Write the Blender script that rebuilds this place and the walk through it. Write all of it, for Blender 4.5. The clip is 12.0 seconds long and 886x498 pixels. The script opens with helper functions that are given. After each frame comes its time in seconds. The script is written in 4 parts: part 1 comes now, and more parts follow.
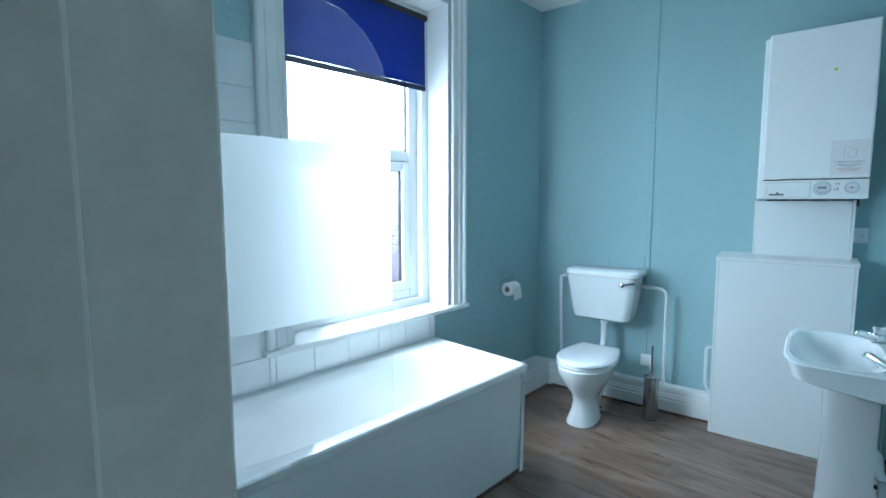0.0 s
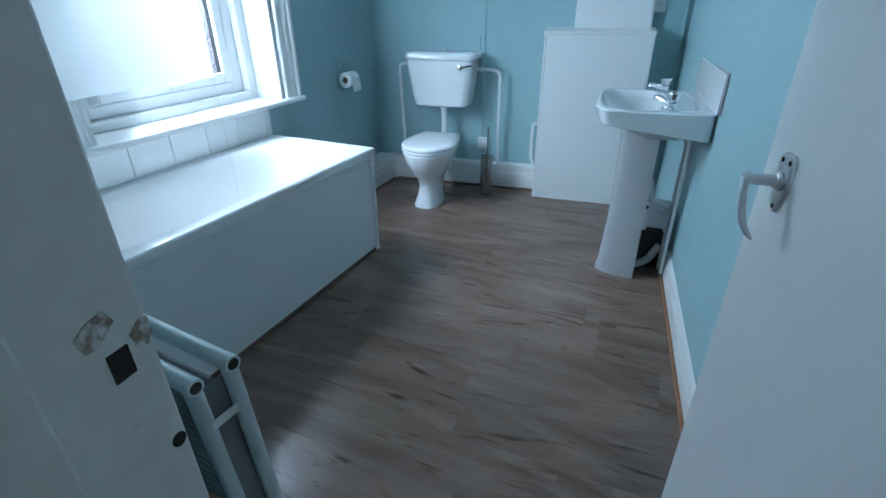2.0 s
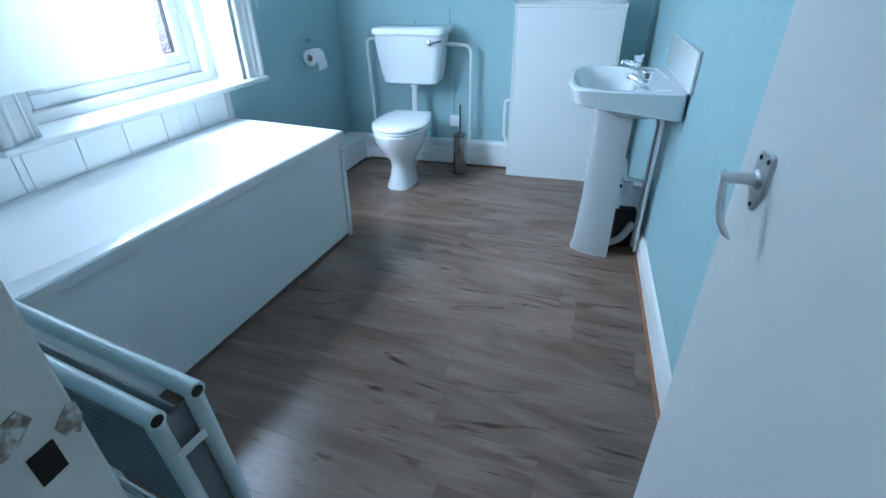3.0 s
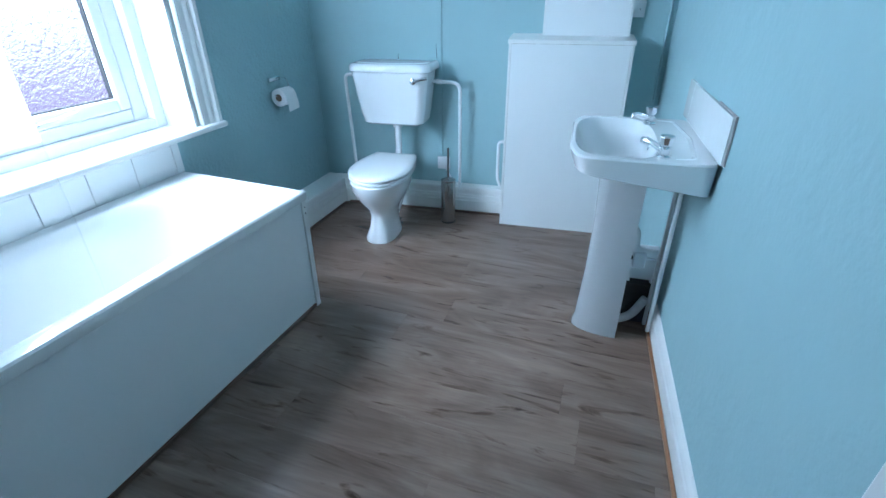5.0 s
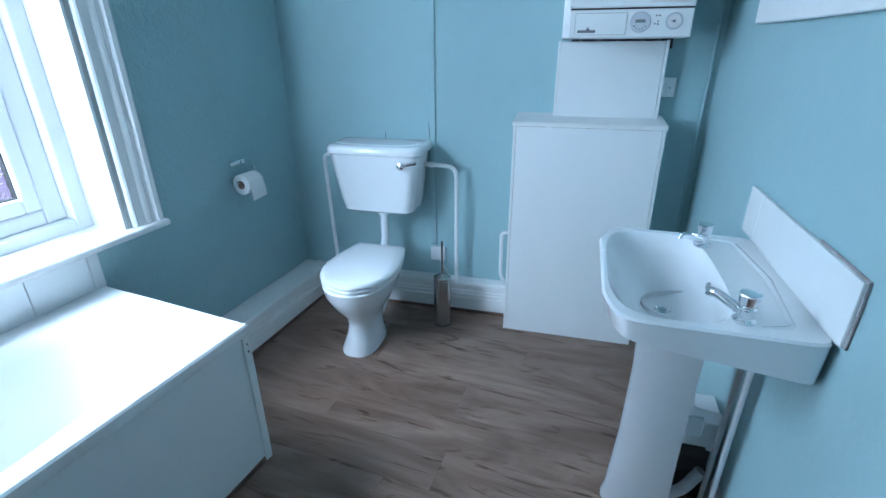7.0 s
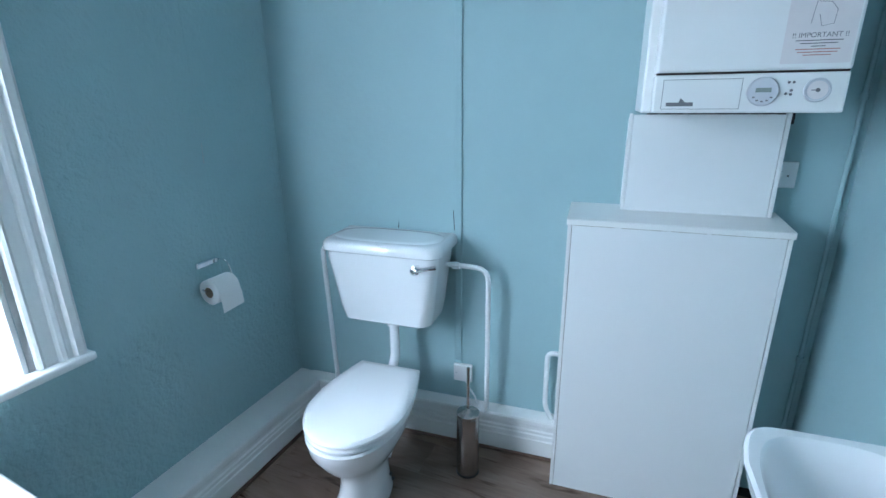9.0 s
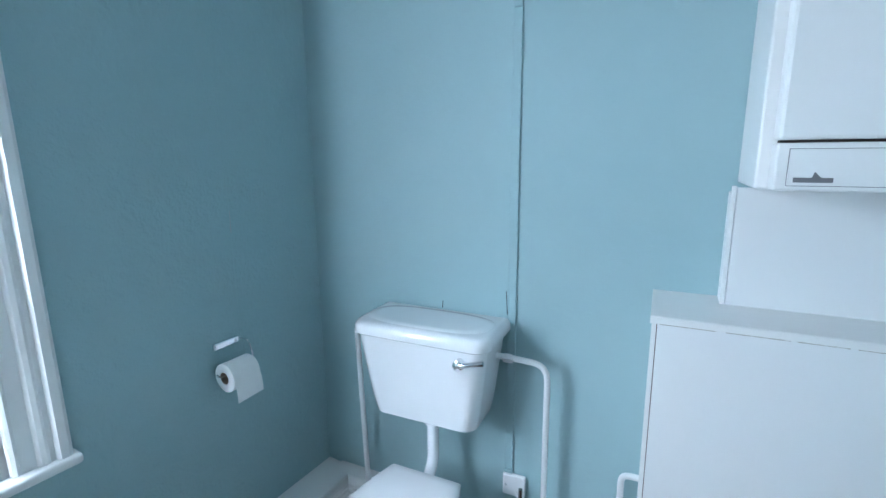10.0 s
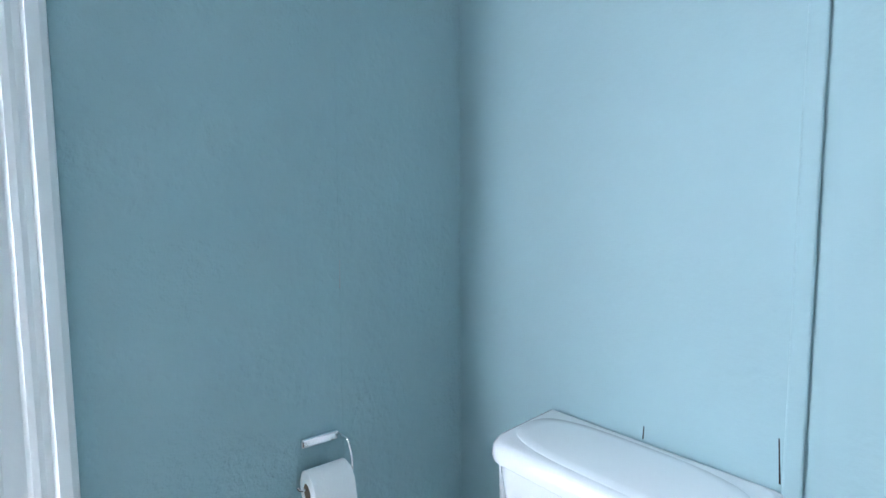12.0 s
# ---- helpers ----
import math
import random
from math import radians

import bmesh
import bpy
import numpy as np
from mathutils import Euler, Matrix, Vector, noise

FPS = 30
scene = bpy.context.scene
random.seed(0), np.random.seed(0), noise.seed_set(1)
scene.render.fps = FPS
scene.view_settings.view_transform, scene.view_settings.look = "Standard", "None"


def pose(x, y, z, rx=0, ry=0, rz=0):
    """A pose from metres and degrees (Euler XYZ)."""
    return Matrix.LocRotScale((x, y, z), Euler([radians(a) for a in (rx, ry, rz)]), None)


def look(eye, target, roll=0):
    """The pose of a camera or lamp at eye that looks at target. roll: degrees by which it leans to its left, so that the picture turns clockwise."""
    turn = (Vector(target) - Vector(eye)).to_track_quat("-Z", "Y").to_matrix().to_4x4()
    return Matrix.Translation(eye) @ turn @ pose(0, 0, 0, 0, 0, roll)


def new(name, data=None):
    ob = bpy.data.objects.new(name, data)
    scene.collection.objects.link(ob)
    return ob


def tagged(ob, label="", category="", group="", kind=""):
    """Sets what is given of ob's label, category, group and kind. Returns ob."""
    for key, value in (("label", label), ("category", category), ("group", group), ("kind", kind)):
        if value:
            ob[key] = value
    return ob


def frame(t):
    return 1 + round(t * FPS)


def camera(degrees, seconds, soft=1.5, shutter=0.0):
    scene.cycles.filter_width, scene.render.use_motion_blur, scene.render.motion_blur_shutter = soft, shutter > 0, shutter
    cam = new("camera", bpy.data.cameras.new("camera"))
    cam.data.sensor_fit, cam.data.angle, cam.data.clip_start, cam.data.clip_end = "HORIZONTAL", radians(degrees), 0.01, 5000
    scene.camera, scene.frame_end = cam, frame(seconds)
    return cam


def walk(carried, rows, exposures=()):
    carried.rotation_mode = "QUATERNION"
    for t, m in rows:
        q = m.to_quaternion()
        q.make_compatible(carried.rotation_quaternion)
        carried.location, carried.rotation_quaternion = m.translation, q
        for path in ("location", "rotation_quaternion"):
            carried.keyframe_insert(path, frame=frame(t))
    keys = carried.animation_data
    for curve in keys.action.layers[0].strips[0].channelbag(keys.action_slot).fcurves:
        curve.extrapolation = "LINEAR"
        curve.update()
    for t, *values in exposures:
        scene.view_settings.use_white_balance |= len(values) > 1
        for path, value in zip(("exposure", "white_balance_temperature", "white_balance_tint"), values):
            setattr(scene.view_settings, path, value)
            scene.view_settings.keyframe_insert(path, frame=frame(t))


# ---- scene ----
# ---- lens and path ----
cam = camera(86.4, 12.0)
PATH = [
    (0, (1.735, -0.185, 1.454), (0.533, 1.401, 1.258), -0.1),
    (0.5, (1.714, -0.183, 1.406), (0.685, 1.484, 1.003), 0.2),
    (1, (1.716, -0.207, 1.338), (0.862, 1.517, 0.791), -0.2),
    (1.5, (1.713, -0.212, 1.288), (1.024, 1.52, 0.564), -0.2),
    (2, (1.717, -0.219, 1.266), (1.173, 1.474, 0.351), -0.5),
    (2.5, (1.709, -0.207, 1.279), (1.254, 1.47, 0.288), -0.8),
    (4.5, (1.7, 0.15, 1.352), (1.285, 1.814, 0.323), -0.6),
    (5, (1.682, 0.302, 1.37), (1.243, 1.997, 0.404), -0.6),
    (5.5, (1.673, 0.445, 1.385), (1.22, 2.156, 0.453), -0.6),
    (6, (1.665, 0.611, 1.411), (1.2, 2.347, 0.533), -0.6),
    (6.5, (1.641, 0.748, 1.436), (1.171, 2.51, 0.614), -0.5),
    (8.5, (1.44, 1.349, 1.483), (0.903, 3.143, 0.78), -0.5),
    (9, (1.421, 1.512, 1.512), (0.823, 3.323, 0.91), -0.6),
    (9.5, (1.399, 1.646, 1.543), (0.697, 3.45, 1.04), -0.6),
    (10, (1.339, 1.797, 1.555), (0.51, 3.574, 1.158), -0.5),
    (10.5, (1.24, 1.933, 1.549), (0.317, 3.678, 1.224), -0.2),
    (11, (1.207, 2.095, 1.512), (0.097, 3.739, 1.261), -0.6),
    (11.5, (1.14, 2.226, 1.521), (-0.113, 3.766, 1.282), -0.5),
    (12, (1.07, 2.338, 1.491), (-0.412, 3.672, 1.33), -0.3),
]
# seconds, stops, kelvin, tint
EXPOSURES = [(0, 0.15, 5700, 3), (0.6, -0.55, 5800, 6), (1.5, -0.52, 5700, 6), (2.5, 0.28, 5400, 7), (4.3, 0.38, 5400, 8), (6.5, 0.12, 5400, 9), (8.3, 0.2, 5700, 11), (10.5, 0.42, 6200, 16), (12, 0.77, 6500, 20)]
walk(cam, [(t, look(eye, target, roll)) for t, eye, target, roll in PATH], EXPOSURES)

# ---- world and light ----
world = bpy.data.worlds.new("sky")
scene.world = world
world.use_nodes = True
sky = world.node_tree.nodes.new("ShaderNodeTexSky")
sky.sky_type, sky.sun_disc, sky.sun_elevation, sky.sun_rotation = "NISHITA", False, radians(56), radians(-103)
world.node_tree.links.new(sky.outputs[0], world.node_tree.nodes["Background"].inputs[0])
world.node_tree.nodes["Background"].inputs[1].default_value = 0.12


def lamp(name, kind, m, energy, color, **more):
    data = bpy.data.lights.new(name, kind)
    data.energy, data.color = energy, color
    if kind == "AREA":
        data.shape, data.size, data.size_y = "RECTANGLE", more["size"], more["size_y"]
    if kind == "SUN":
        data.angle = more["angle"]
    ob = new(name, data)
    ob.matrix_world = m
    return ob


lamp("sun", "SUN", look((-3.3, 0.75, 6.1), (0.3, 1.6, 0.7)), 5.0, (0.92, 0.96, 1.0), angle=radians(36))
lamp("sky_south", "AREA", look((-1.6, -1.9, 3.5), (0.4, -1.3, 2.1)), 800, (0.74, 0.88, 1.0), size=5.4, size_y=3.4)
lamp("sky_north", "AREA", look((-1.7, 3.25, 3.5), (0.4, 3.3, 2.2)), 250, (0.7, 0.87, 1.0), size=5.0, size_y=3.6)
# sky light scattered by the obscure glass of the upper light and of the far half of the casement
WALL = pose(0.03, 3.345, 0, 0, 0, -5.03)
lamp("window_sky", "AREA", WALL @ look((-0.31, -1.66, 2.12), (1.0, -1.5, 1.9)), 20, (0.74, 0.88, 1.0), size=0.85, size_y=0.74)
lamp("casement_sky", "AREA", WALL @ look((-0.055, -2.05, 1.36), (0.7, -1.3, 1.36)), 18, (0.76, 0.89, 1.0), size=0.26, size_y=0.8)
# fill lamp added in the corridor to lift the doorway; its source is unseen
lamp("corridor_sky", "AREA", look((1.05, -1.66, 1.475), (1.05, 0, 1.475)), 0.6, (1.0, 0.96, 0.9), size=0.8, size_y=1.15)

# ---- materials ----


def mat(name, color, rough=0.5, metal=0.0, spots=(), bump=(), spec=0.5, coat=0.0, rand=0.0):
    """spots: (scale, strength, colour, contrast) rows mixed over the base; bump: (scale, height) rows of noise relief; rand: brightness by object."""
    m = bpy.data.materials.new(name)
    m.use_nodes = True
    t = m.node_tree
    b = t.nodes["Principled BSDF"]
    b.inputs["Roughness"].default_value, b.inputs["Metallic"].default_value = rough, metal
    b.inputs["Specular IOR Level"].default_value = spec
    b.inputs["Coat Weight"].default_value = coat
    b.inputs["Base Color"].default_value = (*color, 1)
    co = t.nodes.new("ShaderNodeTexCoord").outputs["Object"]
    last = None
    for scale, strength, other, contrast in spots:
        n = t.nodes.new("ShaderNodeTexNoise")
        n.inputs["Scale"].default_value, n.inputs["Detail"].default_value = scale, 6
        t.links.new(co, n.inputs["Vector"])
        r = t.nodes.new("ShaderNodeMapRange")
        r.inputs["From Min"].default_value, r.inputs["From Max"].default_value = 0.5 - contrast / 2, 0.5 + contrast / 2
        r.inputs["To Max"].default_value = strength
        t.links.new(n.outputs["Fac"], r.inputs["Value"])
        x = t.nodes.new("ShaderNodeMix")
        x.data_type = "RGBA"
        t.links.new(r.outputs[0], x.inputs["Factor"])
        x.inputs["A"].default_value, x.inputs["B"].default_value = (*color, 1), (*other, 1)
        if last:
            t.links.new(last, x.inputs["A"])
        last = x.outputs["Result"]
        t.links.new(last, b.inputs["Base Color"])
    if bump:
        height = None
        for scale, amount in bump:
            n = t.nodes.new("ShaderNodeTexNoise")
            n.inputs["Scale"].default_value, n.inputs["Detail"].default_value = scale, 4
            t.links.new(co, n.inputs["Vector"])
            k = t.nodes.new("ShaderNodeMath")
            k.operation = "MULTIPLY_ADD"
            k.inputs[1].default_value, k.inputs[2].default_value = amount, 0
            t.links.new(n.outputs["Fac"], k.inputs[0])
            if height:
                t.links.new(height, k.inputs[2])
            height = k.outputs[0]
        u = t.nodes.new("ShaderNodeBump")
        u.inputs["Distance"].default_value = 1.0
        t.links.new(height, u.inputs["Height"])
        t.links.new(u.outputs[0], b.inputs["Normal"])
    return m


PAINT = mat("blue_green_wall_paint", (0.325, 0.482, 0.508), 0.62, spots=[(1.3, 0.35, (0.355, 0.512, 0.533), 0.5), (9, 0.25, (0.30, 0.447, 0.475), 0.4)], bump=[(5, 0.005), (34, 0.0012), (110, 0.0004)], spec=0.35)
PAPERED = mat("papered_blue_green_paint", (0.325, 0.482, 0.508), 0.55, spots=[(1.3, 0.35, (0.355, 0.512, 0.533), 0.5), (9, 0.25, (0.30, 0.447, 0.475), 0.4)], bump=[(4, 0.008), (24, 0.006), (58, 0.0042), (120, 0.0008)], spec=0.4)
WHITE_GLOSS = mat("white_gloss_paint", (0.78, 0.79, 0.78), 0.28, spots=[(6, 0.3, (0.7, 0.72, 0.7), 0.5)], bump=[(60, 0.0006)])
OLD_WHITE = mat("scuffed_white_paint", (0.72, 0.73, 0.7), 0.4, spots=[(4, 0.5, (0.6, 0.6, 0.56), 0.3), (40, 0.25, (0.5, 0.48, 0.42), 0.25)], bump=[(30, 0.001)])
BOARD = mat("white_board", (0.77, 0.79, 0.79), 0.38, spots=[(3, 0.3, (0.72, 0.74, 0.75), 0.5)], bump=[(25, 0.0005)])
UPVC = mat("white_plastic", (0.8, 0.81, 0.82), 0.25, spots=[(8, 0.2, (0.74, 0.76, 0.78), 0.5)])
ACRYLIC = mat("white_acrylic", (0.84, 0.85, 0.85), 0.14, spots=[(3, 0.2, (0.8, 0.82, 0.82), 0.5)], coat=0.3)
CERAMIC = mat("white_ceramic", (0.8, 0.82, 0.83), 0.08, spots=[(5, 0.15, (0.76, 0.78, 0.8), 0.5)], bump=[(14, 0.0004)], coat=0.5)
TILE = mat("white_glazed_tile", (0.76, 0.79, 0.79), 0.1, bump=[(9, 0.0012)], coat=0.4)
GROUT = mat("grey_grout", (0.72, 0.74, 0.74), 0.9, spots=[(20, 0.4, (0.55, 0.56, 0.56), 0.4)], bump=[(200, 0.0005)])
SEALANT = mat("stained_sealant", (0.42, 0.4, 0.41), 0.6, spots=[(60, 0.7, (0.24, 0.2, 0.2), 0.3)])
CEILING = mat("white_ceiling_paint", (0.8, 0.8, 0.79), 0.8, spots=[(2, 0.3, (0.74, 0.74, 0.73), 0.5)], bump=[(60, 0.001)])
CHROME = mat("chrome", (0.82, 0.83, 0.85), 0.09, 1.0, spots=[(30, 0.3, (0.7, 0.7, 0.72), 0.4)])
STEEL = mat("brushed_steel", (0.42, 0.41, 0.4), 0.2, 1.0, spots=[(18, 0.4, (0.3, 0.29, 0.28), 0.4)], bump=[(300, 0.0003)])
ALUMINIUM = mat("worn_aluminium", (0.74, 0.75, 0.76), 0.33, 1.0, spots=[(25, 0.5, (0.42, 0.43, 0.44), 0.4)], bump=[(120, 0.0003)])
AIRER = mat("pale_coated_tube", (0.62, 0.68, 0.68), 0.3, spots=[(14, 0.5, (0.42, 0.47, 0.47), 0.35)], bump=[(60, 0.0004)])
DARK = mat("black_rubber", (0.02, 0.02, 0.022), 0.6)
PAPER = mat("toilet_paper", (0.83, 0.83, 0.82), 0.95, bump=[(160, 0.0006)])
CARD = mat("brown_card", (0.33, 0.25, 0.18), 0.9, bump=[(80, 0.0004)])
WOOD_BEAD = mat("varnished_wood_bead", (0.34, 0.16, 0.075), 0.4, spots=[(20, 0.5, (0.22, 0.1, 0.045), 0.4)], bump=[(90, 0.0004)])
DARK_BEAD = mat("dark_wood_bead", (0.15, 0.08, 0.052), 0.45, spots=[(20, 0.5, (0.08, 0.05, 0.04), 0.4)])
RAW = mat("bare_chipped_wood", (0.36, 0.31, 0.24), 0.8, spots=[(110, 0.95, (0.7, 0.71, 0.68), 0.12), (190, 0.6, (0.2, 0.16, 0.12), 0.2)], bump=[(140, 0.001)])
HOLE = mat("dark_recess", (0.02, 0.016, 0.013), 0.9)
GREY_INK = mat("grey_print", (0.16, 0.16, 0.17), 0.6)
RED_INK = mat("faded_red_print", (0.45, 0.2, 0.18), 0.7)
LABEL = mat("label_paper", (0.72, 0.685, 0.68), 0.7, spots=[(30, 0.4, (0.64, 0.6, 0.6), 0.4)])
PANEL_GREY = mat("pale_grey_plastic", (0.55, 0.57, 0.6), 0.35)
LCD = mat("grey_display", (0.2, 0.24, 0.22), 0.2)
BACKPIPE = mat("grey_lead_pipe", (0.45, 0.46, 0.47), 0.45, spots=[(30, 0.4, (0.3, 0.3, 0.3), 0.4)])
# metal in dark grey, with the shade of narrow gaps put into its colour
WEB = mat("shade_grey_metal", (0.2, 0.22, 0.23), 0.45, spots=[(20, 0.5, (0.13, 0.14, 0.15), 0.4)])
YELLOW = mat("yellow_sticker", (0.55, 0.5, 0.05), 0.6)


def blind_mat():
    m = mat("blue_blind_cloth", (0.02, 0.05, 0.3), 0.85, bump=[(400, 0.0004)])
    t = m.node_tree
    out = t.nodes["Material Output"]
    tr = t.nodes.new("ShaderNodeBsdfTranslucent")
    tr.inputs[0].default_value = (0.01, 0.03, 0.2, 1)
    mx = t.nodes.new("ShaderNodeMixShader")
    mx.inputs[0].default_value = 0.35
    t.links.new(t.nodes["Principled BSDF"].outputs[0], mx.inputs[1])
    t.links.new(tr.outputs[0], mx.inputs[2])
    t.links.new(mx.outputs[0], out.inputs[0])
    return m


BLIND = blind_mat()


def glass_mat(name, rough, bumps, tint=(1, 1, 1)):
    m = mat(name, tint, rough, bump=bumps)
    b = m.node_tree.nodes["Principled BSDF"]
    b.inputs["Transmission Weight"].default_value, b.inputs["IOR"].default_value = 1.0, 1.45
    return m


RIPPLED = glass_mat("rippled_obscure_glass", 0.03, [(62, 0.005), (27, 0.009)])

def clear_glass():
    m = bpy.data.materials.new("clear_thin_glass")
    m.use_nodes = True
    t = m.node_tree
    t.nodes.remove(t.nodes["Principled BSDF"])
    tr = t.nodes.new("ShaderNodeBsdfTransparent")
    gl = t.nodes.new("ShaderNodeBsdfGlossy")
    gl.inputs["Roughness"].default_value = 0.02
    mx = t.nodes.new("ShaderNodeMixShader")
    mx.inputs[0].default_value = 0.025
    t.links.new(tr.outputs[0], mx.inputs[1])
    t.links.new(gl.outputs[0], mx.inputs[2])
    # faint translucent haze, mixed in so that the glass looks brighter
    ha = t.nodes.new("ShaderNodeBsdfTranslucent")
    ha.inputs[0].default_value = (0.9, 0.93, 0.93, 1)
    my = t.nodes.new("ShaderNodeMixShader")
    my.inputs[0].default_value = 0.012
    t.links.new(mx.outputs[0], my.inputs[1])
    t.links.new(ha.outputs[0], my.inputs[2])
    t.links.new(my.outputs[0], t.nodes["Material Output"].inputs[0])
    return m


CLEAR = clear_glass()


def frosted_mat():
    m = mat("white_frosted_film", (0.9, 0.93, 0.93), 0.5)
    t = m.node_tree
    tr = t.nodes.new("ShaderNodeBsdfTranslucent")
    tr.inputs[0].default_value = (0.95, 0.97, 0.97, 1)
    mx = t.nodes.new("ShaderNodeMixShader")
    mx.inputs[0].default_value = 0.92
    t.links.new(t.nodes["Principled BSDF"].outputs[0], mx.inputs[1])
    t.links.new(tr.outputs[0], mx.inputs[2])
    cl = t.nodes.new("ShaderNodeBsdfTransparent")
    my = t.nodes.new("ShaderNodeMixShader")
    my.inputs[0].default_value = 0.4
    t.links.new(mx.outputs[0], my.inputs[1])
    t.links.new(cl.outputs[0], my.inputs[2])
    t.links.new(my.outputs[0], t.nodes["Material Output"].inputs[0])
    return m


FROSTED = frosted_mat()


def wood_floor():
    m = bpy.data.materials.new("walnut_laminate")
    m.use_nodes = True
    t = m.node_tree
    b = t.nodes["Principled BSDF"]
    b.inputs["Roughness"].default_value = 0.33
    co = t.nodes.new("ShaderNodeTexCoord").outputs["Object"]
    rnd = t.nodes.new("ShaderNodeObjectInfo").outputs["Random"]
    off = t.nodes.new("ShaderNodeVectorMath")
    off.operation = "SCALE"
    off.inputs[0].default_value = (37, 91, 13)
    t.links.new(rnd, off.inputs["Scale"])
    add = t.nodes.new("ShaderNodeVectorMath")
    t.links.new(co, add.inputs[0])
    t.links.new(off.outputs[0], add.inputs[1])

    def streak(sx, sy, detail, warp):
        mp = t.nodes.new("ShaderNodeMapping")
        mp.inputs["Scale"].default_value = (sx, sy, 1)
        t.links.new(add.outputs[0], mp.inputs["Vector"])
        n = t.nodes.new("ShaderNodeTexNoise")
        n.inputs["Scale"].default_value, n.inputs["Detail"].default_value, n.inputs["Distortion"].default_value = 1, detail, warp
        t.links.new(mp.outputs[0], n.inputs["Vector"])
        return n.outputs["Fac"]

    def ramp(fac, stops):
        r = t.nodes.new("ShaderNodeValToRGB")
        e = r.color_ramp.elements
        while len(e) < len(stops):
            e.new(0.5)
        for el, (p, c) in zip(e, stops):
            el.position, el.color = p, (*c, 1)
        t.links.new(fac, r.inputs[0])
        return r.outputs[0]

    base = ramp(streak(0.9, 3.4, 9, 3.0), [(0.26, (0.118, 0.077, 0.058)), (0.5, (0.192, 0.129, 0.098)), (0.74, (0.265, 0.186, 0.145))])
    fine = ramp(streak(6, 110, 6, 0.3), [(0.3, (0.88, 0.88, 0.88)), (0.7, (1.09, 1.08, 1.07))])
    knots = ramp(streak(1.7, 10, 8, 3.2), [(0.26, (0.26, 0.22, 0.2)), (0.33, (0.62, 0.58, 0.55)), (0.41, (1, 1, 1))])
    tone = t.nodes.new("ShaderNodeMapRange")
    tone.inputs["To Min"].default_value, tone.inputs["To Max"].default_value = 0.93, 1.07
    t.links.new(rnd, tone.inputs["Value"])

    def times(a, c):
        x = t.nodes.new("ShaderNodeMix")
        x.data_type, x.blend_type = "RGBA", "MULTIPLY"
        x.inputs["Factor"].default_value = 1
        t.links.new(a, x.inputs["A"])
        t.links.new(c, x.inputs["B"])
        return x.outputs["Result"]

    t.links.new(times(times(times(base, fine), knots), tone.outputs[0]), b.inputs["Base Color"])
    ro = t.nodes.new("ShaderNodeMapRange")
    ro.inputs["To Min"].default_value, ro.inputs["To Max"].default_value = 0.15, 0.25
    t.links.new(streak(3, 40, 5, 0.3), ro.inputs["Value"])
    t.links.new(ro.outputs[0], b.inputs["Roughness"])
    u = t.nodes.new("ShaderNodeBump")
    u.inputs["Distance"].default_value, u.inputs["Strength"].default_value = 0.0012, 0.6
    t.links.new(streak(6, 110, 5, 0.2), u.inputs["Height"])
    t.links.new(u.outputs[0], b.inputs["Normal"])
    return m


LAMINATE = wood_floor()


def backdrop_mat():
    m = bpy.data.materials.new("pale_brick_glow")
    m.use_nodes = True
    t = m.node_tree
    t.nodes.remove(t.nodes["Principled BSDF"])
    # glows by itself: the daylight on brick and sky is put into the emission
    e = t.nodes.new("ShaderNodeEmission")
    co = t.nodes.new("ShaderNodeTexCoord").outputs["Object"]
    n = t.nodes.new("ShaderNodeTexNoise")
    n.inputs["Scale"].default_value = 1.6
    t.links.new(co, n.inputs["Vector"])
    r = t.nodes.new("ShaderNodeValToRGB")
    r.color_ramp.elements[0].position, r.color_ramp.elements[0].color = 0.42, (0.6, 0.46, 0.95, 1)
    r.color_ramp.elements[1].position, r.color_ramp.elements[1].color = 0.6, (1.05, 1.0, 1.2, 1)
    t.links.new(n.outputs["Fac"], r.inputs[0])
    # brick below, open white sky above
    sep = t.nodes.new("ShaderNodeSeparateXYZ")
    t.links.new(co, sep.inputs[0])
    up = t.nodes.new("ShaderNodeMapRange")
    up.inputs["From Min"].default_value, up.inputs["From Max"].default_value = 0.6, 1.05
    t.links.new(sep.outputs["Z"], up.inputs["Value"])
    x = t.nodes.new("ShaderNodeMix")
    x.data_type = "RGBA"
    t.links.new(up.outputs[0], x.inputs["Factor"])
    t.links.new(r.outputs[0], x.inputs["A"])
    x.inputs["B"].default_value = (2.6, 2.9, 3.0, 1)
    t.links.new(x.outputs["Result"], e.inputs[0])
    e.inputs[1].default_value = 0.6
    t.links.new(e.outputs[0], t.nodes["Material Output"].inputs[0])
    return m


BACKDROP = backdrop_mat()

# ---- builders ----


def part(name, bm, material, parent=None, label="", m=None, smooth=False):
    """Links a bmesh as one mesh object under a thing or part; m: its pose in the parent."""
    me = bpy.data.meshes.new(name)
    bmesh.ops.recalc_face_normals(bm, faces=bm.faces)
    bm.to_mesh(me)
    bm.free()
    me.materials.append(material)
    if smooth:
        me.shade_smooth()
        me.set_sharp_from_angle(angle=radians(38))
    ob = new(name, me)
    if parent:
        ob.parent = parent
    if m:
        ob.matrix_basis = m
    return tagged(ob, label)


def empty(name, m, label, category, group="", kind=""):
    ob = new(name)
    ob.empty_display_size = 0.05
    ob.matrix_basis = m
    return tagged(ob, label, category, group, kind)


